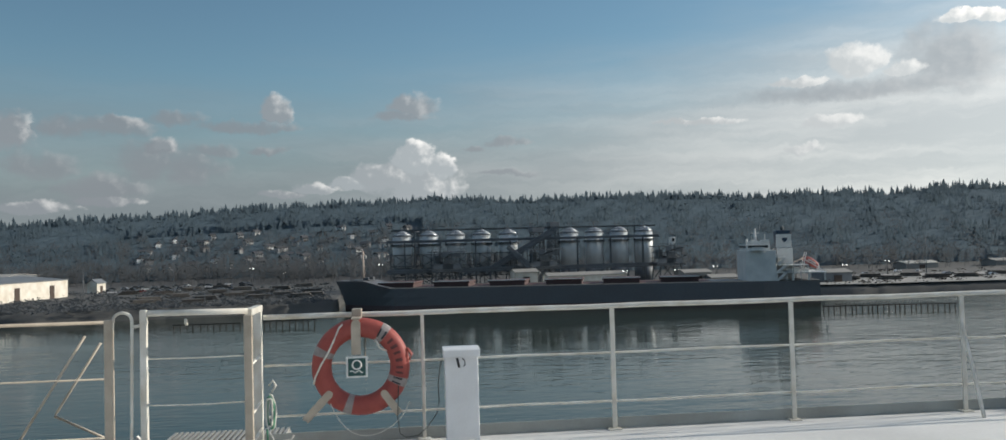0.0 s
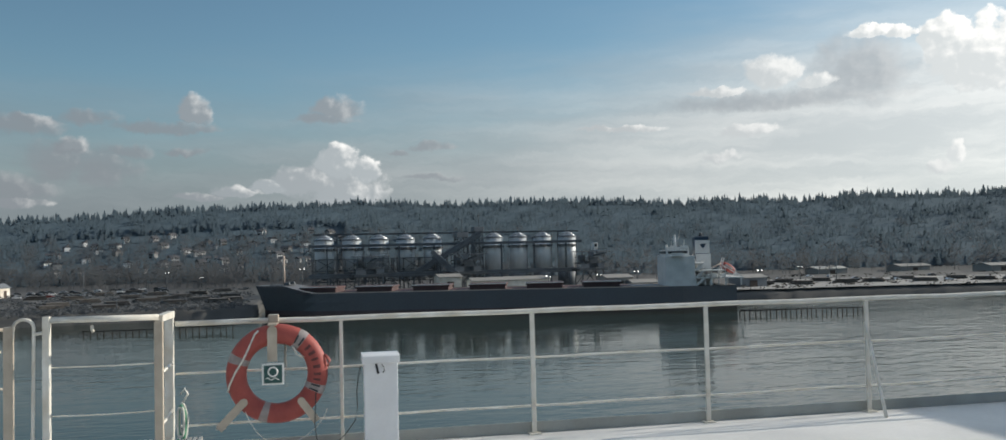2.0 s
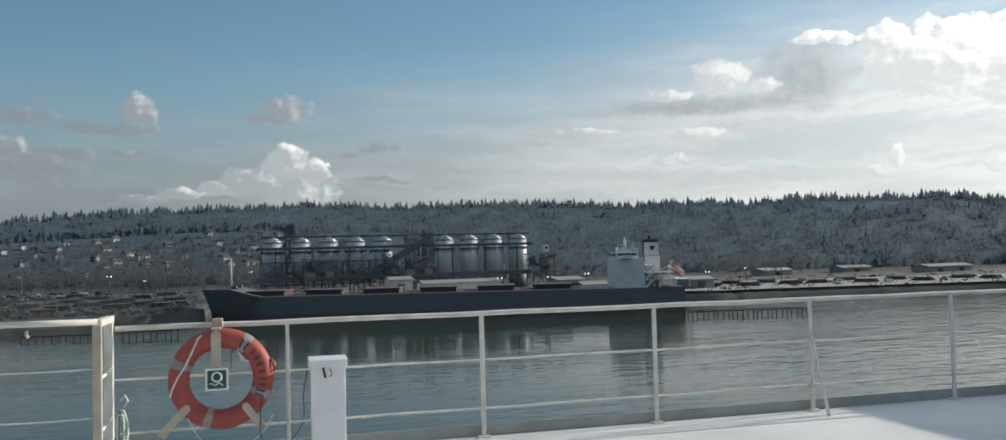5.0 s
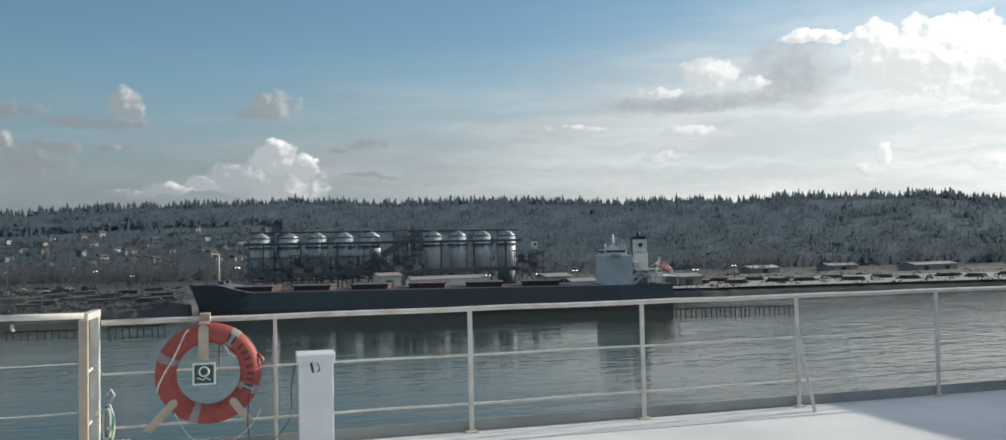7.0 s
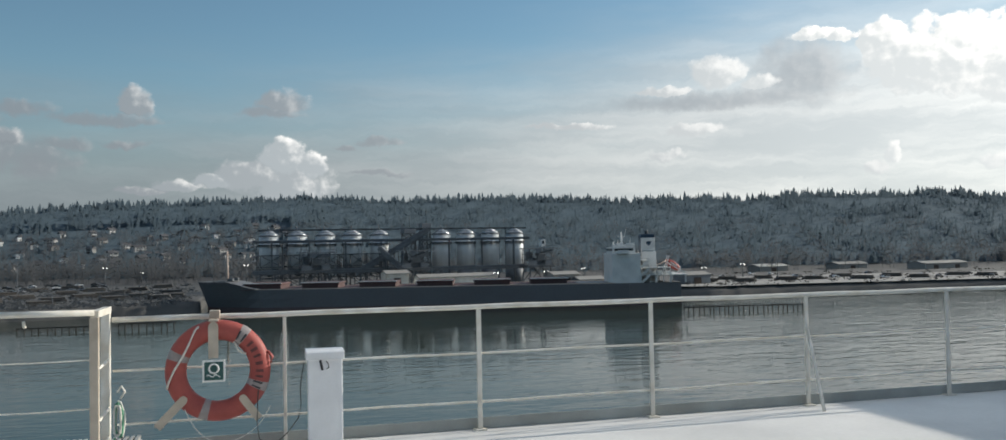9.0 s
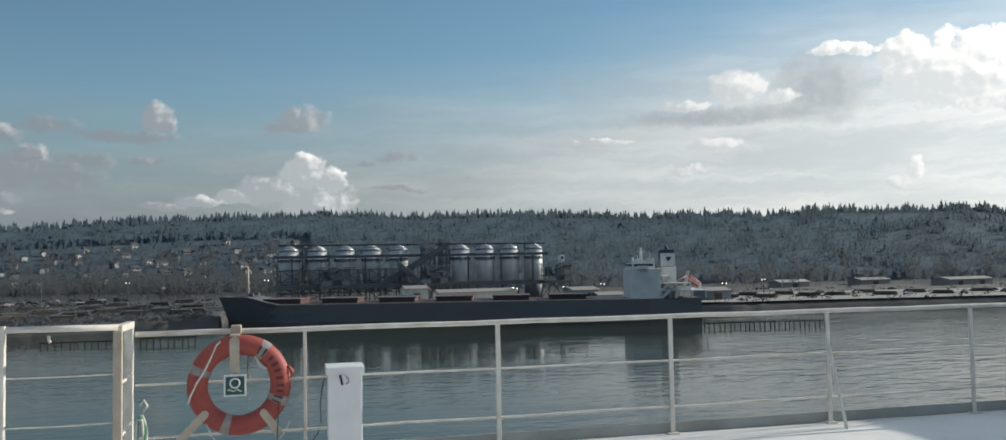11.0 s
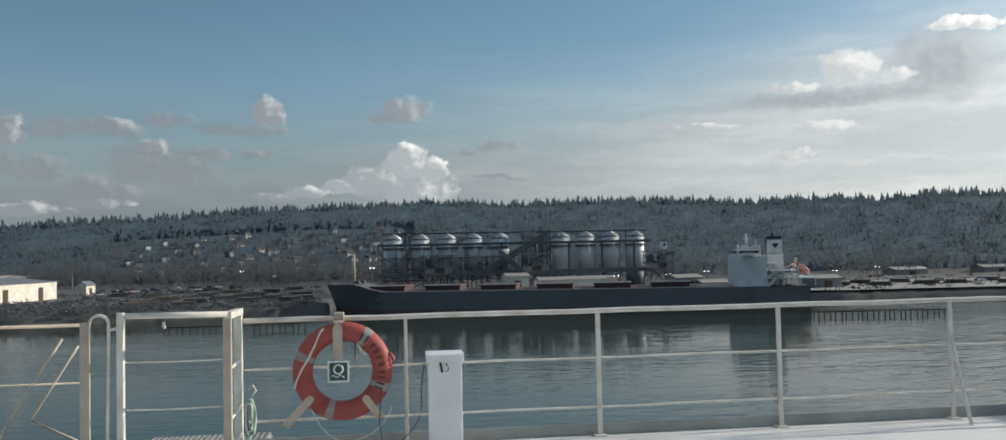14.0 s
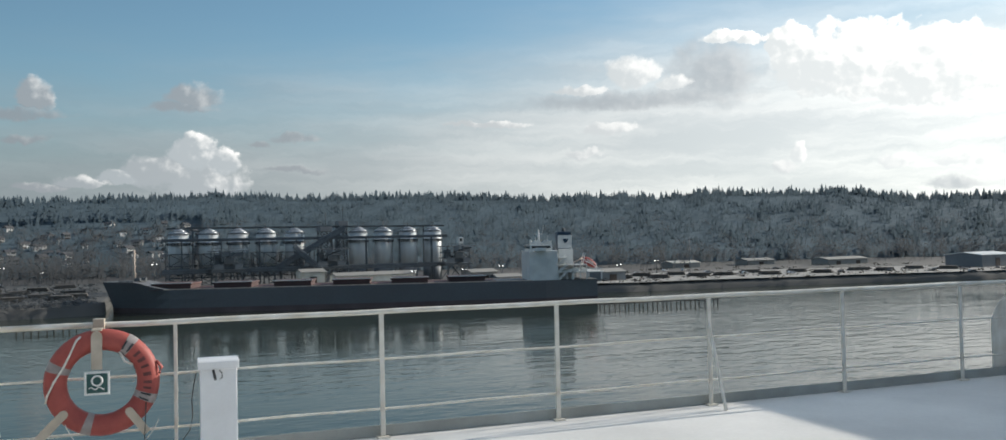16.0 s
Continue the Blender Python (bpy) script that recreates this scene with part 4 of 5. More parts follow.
def shed(loc, size, turn, label, wall, roof, doors=0, name="warehouse", roof_h=2.0):
    """A gabled building with its doors along the long front."""
    L, D, H = size
    ob = thing(name, loc, label, "building", turn=turn)
    part("wall", prism([(-L / 2, 0), (L / 2, 0), (L / 2, H), (-L / 2, H)], D), wall, ob)
    bm = bmesh.new()
    o = 0.5
    sec = [(-D / 2 - o, H - 0.2), (0, H + roof_h), (D / 2 + o, H - 0.2), (D / 2 + o, H + 0.1), (0, H + roof_h + 0.35), (-D / 2 - o, H + 0.1)]
    a = [bm.verts.new((-L / 2 - o, y, z)) for y, z in sec]
    b = [bm.verts.new((L / 2 + o, y, z)) for y, z in sec]
    for i in range(6):
        bm.faces.new((a[i], a[(i + 1) % 6], b[(i + 1) % 6], b[i]))
    bm.faces.new((a[0], a[1], a[4], a[5]))
    bm.faces.new((a[1], a[2], a[3], a[4]))
    bm.faces.new((b[0], b[1], b[4], b[5]))
    bm.faces.new((b[1], b[2], b[3], b[4]))
    bmesh.ops.recalc_face_normals(bm, faces=bm.faces[:])
    part("roof", bm, roof, ob)
    for s in (-L / 2 + 0.06, L / 2 - 0.06):
        gab = bmesh.new()
        v = [gab.verts.new((s + dx, y, z)) for dx in (-0.05, 0.05) for y, z in ((-D / 2, H - 0.1), (D / 2, H - 0.1), (0, H + roof_h - 0.05))]
        gab.faces.new(v[:3])
        gab.faces.new(v[3:])
        for i in range(3):
            gab.faces.new((v[i], v[(i + 1) % 3], v[3 + (i + 1) % 3], v[3 + i]))
        part("gable", gab, wall, ob)
    for k in range(doors):
        x = -L / 2 + L * (k + 0.5) / doors
        part("door", box((x, -D / 2 - 0.05, H * 0.36), (min(4.2, L / doors * 0.3), 0.2, H * 0.72), 0.03), DOOR_BROWN, ob)
    return ob


# riverside warehouse with its low annex
shed((-203, 436, YARD), (88, 50, 9.0), 81, "long white riverside warehouse with a low grey roof", SHED_WHITE, SHED_ROOF, 3)
ux, uy = on_bearing(-18.1, 540)
shed((ux - 3, uy + 3, YARD), (9, 6, 5.5), 78, "small white annex beside the warehouse", SHED_WHITE, SHED_ROOF, 1)
shed((-262, 560, YARD), (60, 150, 9.0), 12, "pale-roofed warehouse behind the riverside warehouse", STEEL_GREY, CONCRETE, 0)
for az, r, L, D, H, label, wall, roof in (
        (8.0, 420, 11, 9, 7.6, "pale site office on the quay", SHED_WHITE, CONCRETE),
        (12.0, 420, 40, 8, 5.6, "long low pale conveyor shed on the quay", SHED_WHITE, CONCRETE),
        (18.9, 426, 14, 10, 5.5, "pale grey storage shed on the quay", CONCRETE, CONCRETE),
        (20.6, 424, 14, 8, 3.0, "low grey store beside the ship", STEEL_GREY, CONCRETE),
        (27.2, 428, 15, 10, 4.4, "grey gatehouse near the stern", STEEL_GREY, CONCRETE),
        (31.9, 600, 24, 12, 3.4, "long pale-roofed depot below the wooded slope", CONCRETE, SHED_WHITE),
        (36.5, 640, 26, 12, 3.4, "low grey depot below the wooded slope", CONCRETE, CONCRETE),
        (41.5, 640, 40, 14, 3.6, "low pale-roofed sheds by the far yard", CONCRETE, CONCRETE),
        (49.0, 575, 30, 22, 7.0, "large pale-roofed warehouse in the far yard", SHED_ROOF, SHIP_WHITE)):
    x, y = on_bearing(az, r)
    shed((x, y, YARD), (L, D, H), 10, label, wall, roof, 2 if L > 30 else 1, "shed", 1.2)


# ---- houses on the hillside ----
def house(w, d, h, roof_h, label):
    ob = thing("house", (0, 0, 0), label, "house", "hillside houses")
    part("wall", box((0, 0, h / 2 - 1), (w, d, h + 2)), HOUSE_WHITE, ob)
    bm = bmesh.new()
    o = 0.6
    sec = [(-d / 2 - o, h - 0.3), (0, h + roof_h), (d / 2 + o, h - 0.3)]
    a = [bm.verts.new((-w / 2 - o, y, z)) for y, z in sec]
    b = [bm.verts.new((w / 2 + o, y, z)) for y, z in sec]
    for i in range(3):
        bm.faces.new((a[i], a[(i + 1) % 3], b[(i + 1) % 3], b[i]))
    bm.faces.new(a)
    bm.faces.new(b[::-1])
    bmesh.ops.recalc_face_normals(bm, faces=bm.faces[:])
    roof = part("roof", bm, HOUSE_ROOF, ob)
    part("chimney", box((w * 0.2, 0.8, h + roof_h), (0.8, 0.8, 1.8), 0.04), HOUSE_ROOF, roof)
    for lvl in range(2 if h > 4.5 else 1):
        for k in (-0.28, 0.05, 0.33):
            part("window", box((w * k, -d / 2 - 0.02, 1.3 + 2.2 * lvl), (1.2, 0.12, 1.1), 0.03), GLASS_DARK, ob)
    part("door", box((-w * 0.1, -d / 2 - 0.02, 0.9), (1.0, 0.12, 2.0)), DOOR_BROWN, ob)
    return ob


house_kinds = [house(7.4, 6, 4.6, 1.8, "pale two-storey hillside house with a dark roof"), house(5.4, 5.4, 4.6, 1.9, "small white gabled house among the trees"), house(10.5, 6.5, 4.6, 1.4, "wide pale hillside house with a shallow roof")]
rng = random.Random(21)
spots = []
tries = 0
while len(spots) < 58 and tries < 5000:
    tries += 1
    az = rng.uniform(-16, 1.0)
    foot = smooth_between(az, HILL_FOOT)
    r = foot + (RIDGE_R - foot) * rng.uniform(0.14, 0.56)
    if all(abs(az - a) * 14 + abs(r - q) * 0.35 > 11 for a, q in spots):
        spots.append((az, r))
for az, r in ((-20.4, 820), (-17.9, 840), (30.9, 860), (15.4, 930), (-1.0, 1000), (18.9, 900), (37.5, 760), (47.5, 800)):
    spots.append((az, r))
for i, (az, r) in enumerate(spots):
    x, y = on_bearing(az, r)
    m = pose(x, y, ground_z(az, r), 0, 0, rng.choice((-28, -55, 12, 40, -70)) + rng.uniform(-8, 8))
    if i < 3:
        house_kinds[i].matrix_basis = m
    else:
        copy_thing(rng.choice(house_kinds), m)


# ---- yard clutter: cars, lumber, lamp masts, poles ----
def car(paint, label):
    ob = thing("car", (0, 0, 0), label, "car", "parked cars in the yard")
    body = prism([(-2.2, 0.3), (2.2, 0.3), (2.25, 0.8), (1.3, 0.95), (0.7, 1.42), (-1.2, 1.45), (-1.9, 0.98), (-2.25, 0.9)], 1.75)
    bmesh.ops.bevel(body, geom=body.edges[:], offset=0.06, segments=1, affect="EDGES")
    part("body", body, paint, ob)
    glass = prism([(1.15, 0.98), (0.66, 1.36), (-1.15, 1.38), (-1.7, 1.0)], 1.79)
    part("side_window", glass, GLASS_DARK, ob)
    tyre = mesh_from("wheel", tube([(0, -0.1, 0), (0, 0.1, 0)], 0.32, 14), RUBBER)
    for x in (-1.35, 1.4):
        for y in (-0.82, 0.82):
            part("wheel", tyre, None, ob).location = (x, y, 0.32)
    return ob


cars = [car(CAR_PAINTS[0], "white parked car in the yard"), car(CAR_PAINTS[1], "silver parked car in the yard"), car(CAR_PAINTS[2], "dark parked car in the yard"), car(CAR_PAINTS[3], "red parked car in the yard")]
rng = random.Random(5)
car_spots = []
for row in range(3):
    for k in range(14):
        car_spots.append((-17.5 + k * 0.62 + rng.uniform(-0.15, 0.15), 520 + 34 * row + rng.uniform(-8, 8)))
for k in range(16):
    car_spots.append((29.5 + k * 1.35 + rng.uniform(-0.4, 0.4), 500 + rng.uniform(-20, 45)))
for i, (az, r) in enumerate(car_spots):
    x, y = on_bearing(az, r)
    m = pose(x, y, YARD + 0.02, 0, 0, rng.uniform(-20, 40))
    if i < 4:
        cars[i].matrix_basis = m
    else:
        copy_thing(cars[rng.choice((0, 0, 1, 1, 2, 2, 2, 2))], m)


def log_stack():
    ob = thing("lumber_stack", (0, 0, 0), "dark stack of timber lying in the yard", "lumber", "timber stacks in the yard")
    for lvl in range(2):
        for k in range(3):
            part("timber", box((0.3 * lvl - 0.5 * k, -2.4 + 2.4 * k, 0.5 + 0.9 * lvl), (10.5 - 1.7 * lvl - 0.8 * k, 2.2, 0.8), 0.05), LUMBER, ob)
    return ob


stack = log_stack()
stack_spots = [(-15.5, 415), (-13.8, 440), (-12.2, 405), (-10.6, 425), (-9.0, 398), (-7.5, 416), (-6.4, 395), (-11.5, 470), (-8.6, 460), (-5.8, 440), (-14.6, 480), (-10.0, 500), (-16.5, 500), (-13.0, 520), (-11.2, 540), (-7.6, 490), (-6.2, 520), (-9.4, 440), (-5.6, 405), (-12.9, 378), (-15.8, 392),
               (28.2, 448), (29.4, 470), (30.6, 446), (31.6, 480), (33.0, 462), (34.6, 470), (36.2, 500), (37.4, 475), (39.0, 505), (40.5, 490), (42.5, 520), (44.0, 515), (45.6, 540), (47.4, 535)]
for i, (az, r) in enumerate(stack_spots):
    x, y = on_bearing(az, r)
    m = pose(x, y, YARD + 0.12, 0, 0, -az + rng.uniform(-12, 12))
    if i == 0:
        stack.matrix_basis = m
    else:
        copy_thing(stack, m)


def lamp_mast(h):
    ob = thing("lamp_mast", (0, 0, 0), "tall yard lamp mast with two lit floodlights", "lamp post", "yard lamp masts")
    part("pole", cylinder((0, 0, 0), 0.24, h, 10, top=0.12), STEEL_DARK, ob)
    part("crossarm", bar((-1.1, 0, h), (1.1, 0, h), 0.2, 0.2), STEEL_GREY, ob)
    for s in (-0.9, 0.9):
        lamp = part("floodlight", box((s, -0.1, h + 0.45), (0.5, 0.35, 0.45), 0.05), STEEL_GREY, ob)
        part("lens", box((s, -0.32, h + 0.45), (0.4, 0.06, 0.34)), LAMP_ON, lamp)
    return ob


for az, r, h in ((-9.4, 560, 10.4), (-7.4, 600, 6.2), (-1.3, 470, 11.8)):
    lamp_mast(h).matrix_basis = pose(*on_bearing(az, r), YARD, 0, 0, -az)
low_mast = lamp_mast(6.5)
for i, (az, r) in enumerate(((20.3, 470), (28.0, 452), (30.4, 520), (14.6, 416), (17.9, 424))):
    m = pose(*on_bearing(az, r), YARD, 0, 0, -az)
    if i == 0:
        low_mast.matrix_basis = m
    else:
        copy_thing(low_mast, m)
for az, r, h in ((32.5, 480, 21), (-14.0, 470, 16), (-19.0, 440, 15), (-12.2, 352, 5)):
    x, y = on_bearing(az, max(r, smooth_between(az, SHORE) + 6))
    ob = thing("pole", (x, y, YARD), "slim grey pole standing in the yard", "pole")
    part("shaft", cylinder((0, 0, 0), 0.2, h, 8, top=0.1), STEEL_GREY, ob)
    part("crosspiece", bar((-0.8, 0, h * 0.92), (0.8, 0, h * 0.92), 0.12, 0.12), STEEL_GREY, ob)



def brush(name, count, az0, az1, depth, mat, label, seed):
    """Low scrub and debris lying about on the flat."""
    rng = random.Random(seed)
    verts, faces = [], []
    for _ in range(count):
        az = rng.uniform(az0, az1)
        r = smooth_between(az, SHORE) + 3 + depth * rng.random() ** 1.6
        x, y = on_bearing(az, r)
        long, tall = rng.uniform(1.5, 7.0), rng.uniform(0.4, 1.7)
        for _ in range(12):
            c = Vector((x + rng.gauss(0, long * 0.5), y + rng.gauss(0, 1.0), YARD + tall * rng.random()))
            start = len(verts)
            for _ in range(3):
                verts.append(tuple(c + Vector((rng.uniform(-1.2, 1.2), rng.uniform(-0.6, 0.6), rng.uniform(-0.6, 0.6)))))
            faces.append((start, start + 1, start + 2))
    data = bpy.data.meshes.new(name)
    data.from_pydata(verts, [], faces)
    data.materials.append(mat)
    return tagged(new(name, data), label, "scrub", kind="stuff")


brush("bank_scrub", 900, -30, -4.6, 190, BARE, "low brown scrub and debris on the river bank", 31)
brush("yard_debris", 180, 26.8, 56, 170, LUMBER, "scattered dark timber debris in the storage yard", 32)

# ---- old pile rows standing in the river ----
def pile_row(a, b, n, label, z=1.5):
    ob = thing("pile_row", (a[0], a[1], SEA), label, "pier", turn=math.degrees(math.atan2(b[1] - a[1], b[0] - a[0])))
    run = math.hypot(b[0] - a[0], b[1] - a[1])
    rng = random.Random(n)
    for k in range(n):
        h = z + rng.uniform(-0.15, 0.25)
        part("timber_post", cylinder((run * k / (n - 1) + rng.uniform(-0.3, 0.3), rng.uniform(-0.1, 0.1), -2), 0.2, 2 + h, 8, top=0.17), TIMBER, ob)
    part("cap_beam", bar((-0.3, 0, z - 0.25), (run + 0.3, 0, z - 0.1), 0.28, 0.3), TIMBER, ob)
    return ob


pile_row((136.1, 270.1), (178.6, 262.9), 26, "row of old dark timber piles with a cap beam", 1.9)
pile_row((-44.0, 289.0), (-27.9, 287.0), 9, "short row of dark timber piles in the water", 2.1)
pile_row((-73.1, 292.6), (-51.9, 289.9), 11, "row of dark timber piles near the bank")

# ---- our own ship: deck, side and deckhouse ----
deck = new("floor", mesh_from("floor", box((2.0, 1.6, DECK - 0.06), (24.0, 10.6, 0.12)), DECK_PAINT))
tagged(deck, "pale grey painted steel ship deck", "deck", kind="structure")
side = new("wall_hull", mesh_from("wall_hull", box((2.0, 1.6, (DECK - 0.14 + SEA - 2) / 2), (24.0, 10.5, DECK - 0.14 - SEA + 2)), HULL_RED))
tagged(side, "dark red steel side of the ship under the deck", "wall", kind="structure")
house_wall = new("wall_deckhouse", mesh_from("wall_deckhouse", box((2.0, -2.9, DECK + 2.6), (20.0, 0.2, 5.2), 0.02), WHITE_PAINT))
tagged(house_wall, "white painted deckhouse wall", "wall", kind="structure")
cross_wall = new("wall_casing", mesh_from("wall_casing", box((12.3, 2.5, DECK + 1.32), (0.3, 10.6, 2.64), 0.02), WHITE_PAINT))
tagged(cross_wall, "white painted casing wall across the deck", "wall", kind="structure")

# ---- railing ----
RY = 6.75
railing = thing("railing", (0, RY, DECK), "cream painted steel ship railing with three rails", "railing")
post_mesh = mesh_from("post", box((0, 0, 0.49), (0.038, 0.016, 0.98), 0.004), RAIL_PAINT)
slim_mesh = mesh_from("post", box((0, 0, 0.49), (0.026, 0.016, 0.98), 0.004), RAIL_PAINT)
for x in (0.222, 1.728, 3.222, 4.72, 6.22, 7.72, 9.22, 10.7):
    p = part("post", slim_mesh if x < 1 else post_mesh, None, railing)
    p.location = (x, 0, 0)
    part("foot_plate", box((x, 0, 0.006), (0.10, 0.08, 0.012), 0.003), RAIL_PAINT, railing)
part("top_rail", tube([(-0.98 + 13.0 * i / 26, 0.004 * math.sin(i * 1.7), 0.98 + 0.003 * math.sin(i * 2.3)) for i in range(27)], 0.0205, 12), RAIL_PAINT, railing)
for z in (0.61, 0.225):
    part("middle_rail" if z > 0.5 else "lower_rail", tube([(-0.98 + 13.0 * i / 26, 0.012, z + 0.004 * math.sin(i * 1.9 + z)) for i in range(27)], 0.0095, 10), RAIL_PAINT, railing)
part("fishplate", box((5.5, 0.05, 0.045), (13.0, 0.012, 0.09), 0.003), SHADED_COAMING, railing, "deck edge coaming, its pale paint greyed as if shaded")
part("brace", bar((4.70, -0.01, 0.78), (4.69, -0.27, 0.0), 0.022, 0.022), RAIL_PAINT, railing)
part("brace", bar((9.21, -0.01, 0.78), (9.2, -0.27, 0.0), 0.022, 0.022), RAIL_PAINT, railing)

aft_rail = thing("railing", (-2.1, RY, DECK), "cream painted ship railing beyond the gangway opening", "railing")
part("top_rail", tube([(-5.9, 0, 0.985), (0, 0, 0.985)], 0.0125, 10), BEIGE, aft_rail)
part("middle_rail", tube([(-5.9, 0, 0.565), (0, 0, 0.565)], 0.007, 10), BEIGE, aft_rail)
part("lower_rail", tube([(-5.9, 0, 0.13), (0, 0, 0.13)], 0.007, 10), BEIGE, aft_rail)
for x in (-5.6, -4.1, -2.6, -1.1):
    part("post", post_mesh, None, aft_rail).location = (x, 0, 0)

# bulwark end plate
bul = thing("bulwark", (8.28, RY + 0.12, DECK), "grey steel bulwark plate with a rounded end", "bulwark")
outline = [(0, 0), (0, 0.56), (0.012, 0.60), (0.10, 0.74), (0.16, 0.79), (0.24, 0.81), (5.0, 0.81), (5.0, 0)]
part("plate", prism(outline, 0.012), RAIL_PAINT, bul)
part("stiffener", box((0.4, -0.05, 0.38), (0.012, 0.1, 0.76)), RAIL_PAINT, bul)

# ---- gangway gate ----
gate = thing("gangway_gate", (-1.0, 6.2, DECK), "cream steel gangway gate frame with a stepped side post", "gate")
part("near_post", box((0.0, 0, 0.52), (0.056, 0.045, 1.04), 0.006), BEIGE, gate)
part("far_post", box((-0.02, 0.53, 0.53), (0.062, 0.05, 1.06), 0.006), RAIL_PAINT, gate)
part("side_bar", bar((0.0, 0.0, 1.06), (-0.01, 0.55, 1.055), 0.05, 0.045), RAIL_PAINT, gate)
for z in (0.15, 0.355, 0.70):
    part("rung", tube([(0.02, 0.0, z), (0.0, 0.55, z)], 0.012, 8), RAIL_PAINT, gate)
part("outer_post", box((-0.70, 0, 0.55), (0.046, 0.045, 1.10), 0.006), RAIL_PAINT, gate)
part("gate_rail", tube([(-0.69, 0, 1.075), (0.0, 0, 1.07)], 0.021, 12), RAIL_PAINT, gate)
for z, sag in ((0.76, 0.004), (0.44, 0.006)):
    part("wire", tube([(-0.68 + 0.68 * i / 10, 0.02, z - sag * math.sin(i * math.pi / 10)) for i in range(11)], 0.005, 6), RAIL_PAINT, gate)
part("latch", tube([(-0.42, 0.0, 1.03), (-0.42, 0.0, 1.0), (-0.41, 0.0, 0.985)], 0.010, 8), RAIL_PAINT, gate)

loop = thing("handrail", (-1.93, 6.2, DECK), "beige post with a looped grab rail beside the gangway", "handrail")
part("post", box((0, 0, 0.52), (0.056, 0.045, 1.04), 0.006), BEIGE, loop)
arch = [(0.02, 0, 0.95), (0.025, 0, 1.02)] + [(0.09 - 0.062 * math.cos(a), 0, 1.03 + 0.055 * math.sin(a)) for a in [k * math.pi / 10 for k in range(11)]] + [(0.152, 0, 0.95), (0.149, 0, 0.7), (0.145, 0, 0.35), (0.135, 0, 0.0)]
part("grab_rail", tube(arch, 0.011, 8), RAIL_PAINT, loop)
part("link", tube([(0.152, 0, 0.985), (0.22, 0, 0.995)], 0.011, 8), RAIL_PAINT, loop)
part("foot", box((0.135, 0, 0.006), (0.08, 0.06, 0.012), 0.003), RAIL_PAINT, loop)

# platform and ladder outside the opening
plat = thing("gangway_platform", (-1.35, 7.15, DECK), "ribbed metal gangway platform outside the railing", "platform")
part("platform_frame", box((0, 0, -0.05), (0.95, 0.62, 0.06), 0.005), GRATING, plat)
slat = mesh_from("slat", box((0, 0, 0), (0.022, 0.60, 0.03)), GRATING)
for k in range(22):
    part("slat", slat, None, plat).location = (-0.45 + k * 0.043, 0, -0.006)
ladder = thing("accommodation_ladder", (-2.435, 7.1, DECK), "cream accommodation ladder handrails leading down outboard", "ladder")
part("handrail", tube([(0.04, 0, 0.86), (-0.34, 0.0, 0.25), (-0.75, 0, -0.42)], 0.010, 8), BEIGE, ladder)
part("handrail", tube([(0.15, 0.02, 0.80), (-0.19, 0.02, 0.26), (-0.2, 0.02, 0.245), (0.25, 0.02, 0.02)], 0.010, 8), BEIGE, ladder)
part("side_rail", bar((0.3, 0.0, -0.1), (-1.4, 0, -1.9), 0.05, 0.14), RAIL_PAINT, ladder)
part("side_rail", bar((0.3, 0.6, -0.1), (-1.4, 0.6, -1.9), 0.05, 0.14), RAIL_PAINT, ladder)
for k in range(9):
    part("tread", box((0.2 - 0.18 * k, 0.3, -0.22 - 0.19 * k), (0.16, 0.56, 0.025), 0.004), GRATING, ladder)

# ---- lifebuoy and its bracket ----
buoy = thing("lifebuoy", (-0.245, 6.57, 0.725), "faded orange lifebuoy with grey bands hanging on the railing", "lifebuoy")
bm = bmesh.new()
MAJ, MIN = 0.290, 0.073
rings = []
for i in range(64):
    a = i * math.tau / 64
    rings.append([bm.verts.new(((MAJ + MIN * math.cos(b)) * math.cos(a), 0.86 * MIN * math.sin(b), (MAJ + MIN * math.cos(b)) * math.sin(a))) for b in [k * math.tau / 20 for k in range(20)]])
for i in range(64):
    for k in range(20):
        bm.faces.new((rings[i][k], rings[i][(k + 1) % 20], rings[(i + 1) % 64][(k + 1) % 20], rings[(i + 1) % 64][k])).smooth = True
bmesh.ops.recalc_face_normals(bm, faces=bm.faces[:])
part("ring", bm, ORANGE, buoy)


def ring_band(angle, width, lift, b0, b1):
    """A strip lying on the ring round its tube, from b0 to b1."""
    bm = bmesh.new()
    rows = []
    for i in range(5):
        a = radians(angle) + (i / 4 - 0.5) * width / MAJ
        rows.append([bm.verts.new(((MAJ + (MIN + lift) * math.cos(b)) * math.cos(a), (0.86 * MIN + lift) * math.sin(b), (MAJ + (MIN + lift) * math.cos(b)) * math.sin(a))) for b in [radians(b0 + (b1 - b0) * k / 14) for k in range(15)]])
    for i in range(4):
        for k in range(14):
            bm.faces.new((rows[i][k], rows[i][k + 1], rows[i + 1][k + 1], rows[i + 1][k])).smooth = True
    bmesh.ops.recalc_face_normals(bm, faces=bm.faces[:])
    return bm


for a in (56, 158, 252, -22):
    part("reflective_band", ring_band(a, 0.055, 0.0025, -180, 180), TAPE, buoy, "grey reflective band")
for a, w in ((60.5, 0.012), (52.5, 0.014), (-18.5, 0.013), (-25.5, 0.012)):
    part("print_bar", ring_band(a, w, 0.005, -118, -66), BLACK, buoy, "black printed mark")
for a, w in ((40, 0.020), (30, 0.024), (20, 0.018), (9, 0.024), (-2, 0.020), (-10, 0.016)):
    part("print_bar", ring_band(a, w, 0.004, -112, -72), FADED, buoy, "faded printed mark")
RO = MAJ + MIN + 0.012


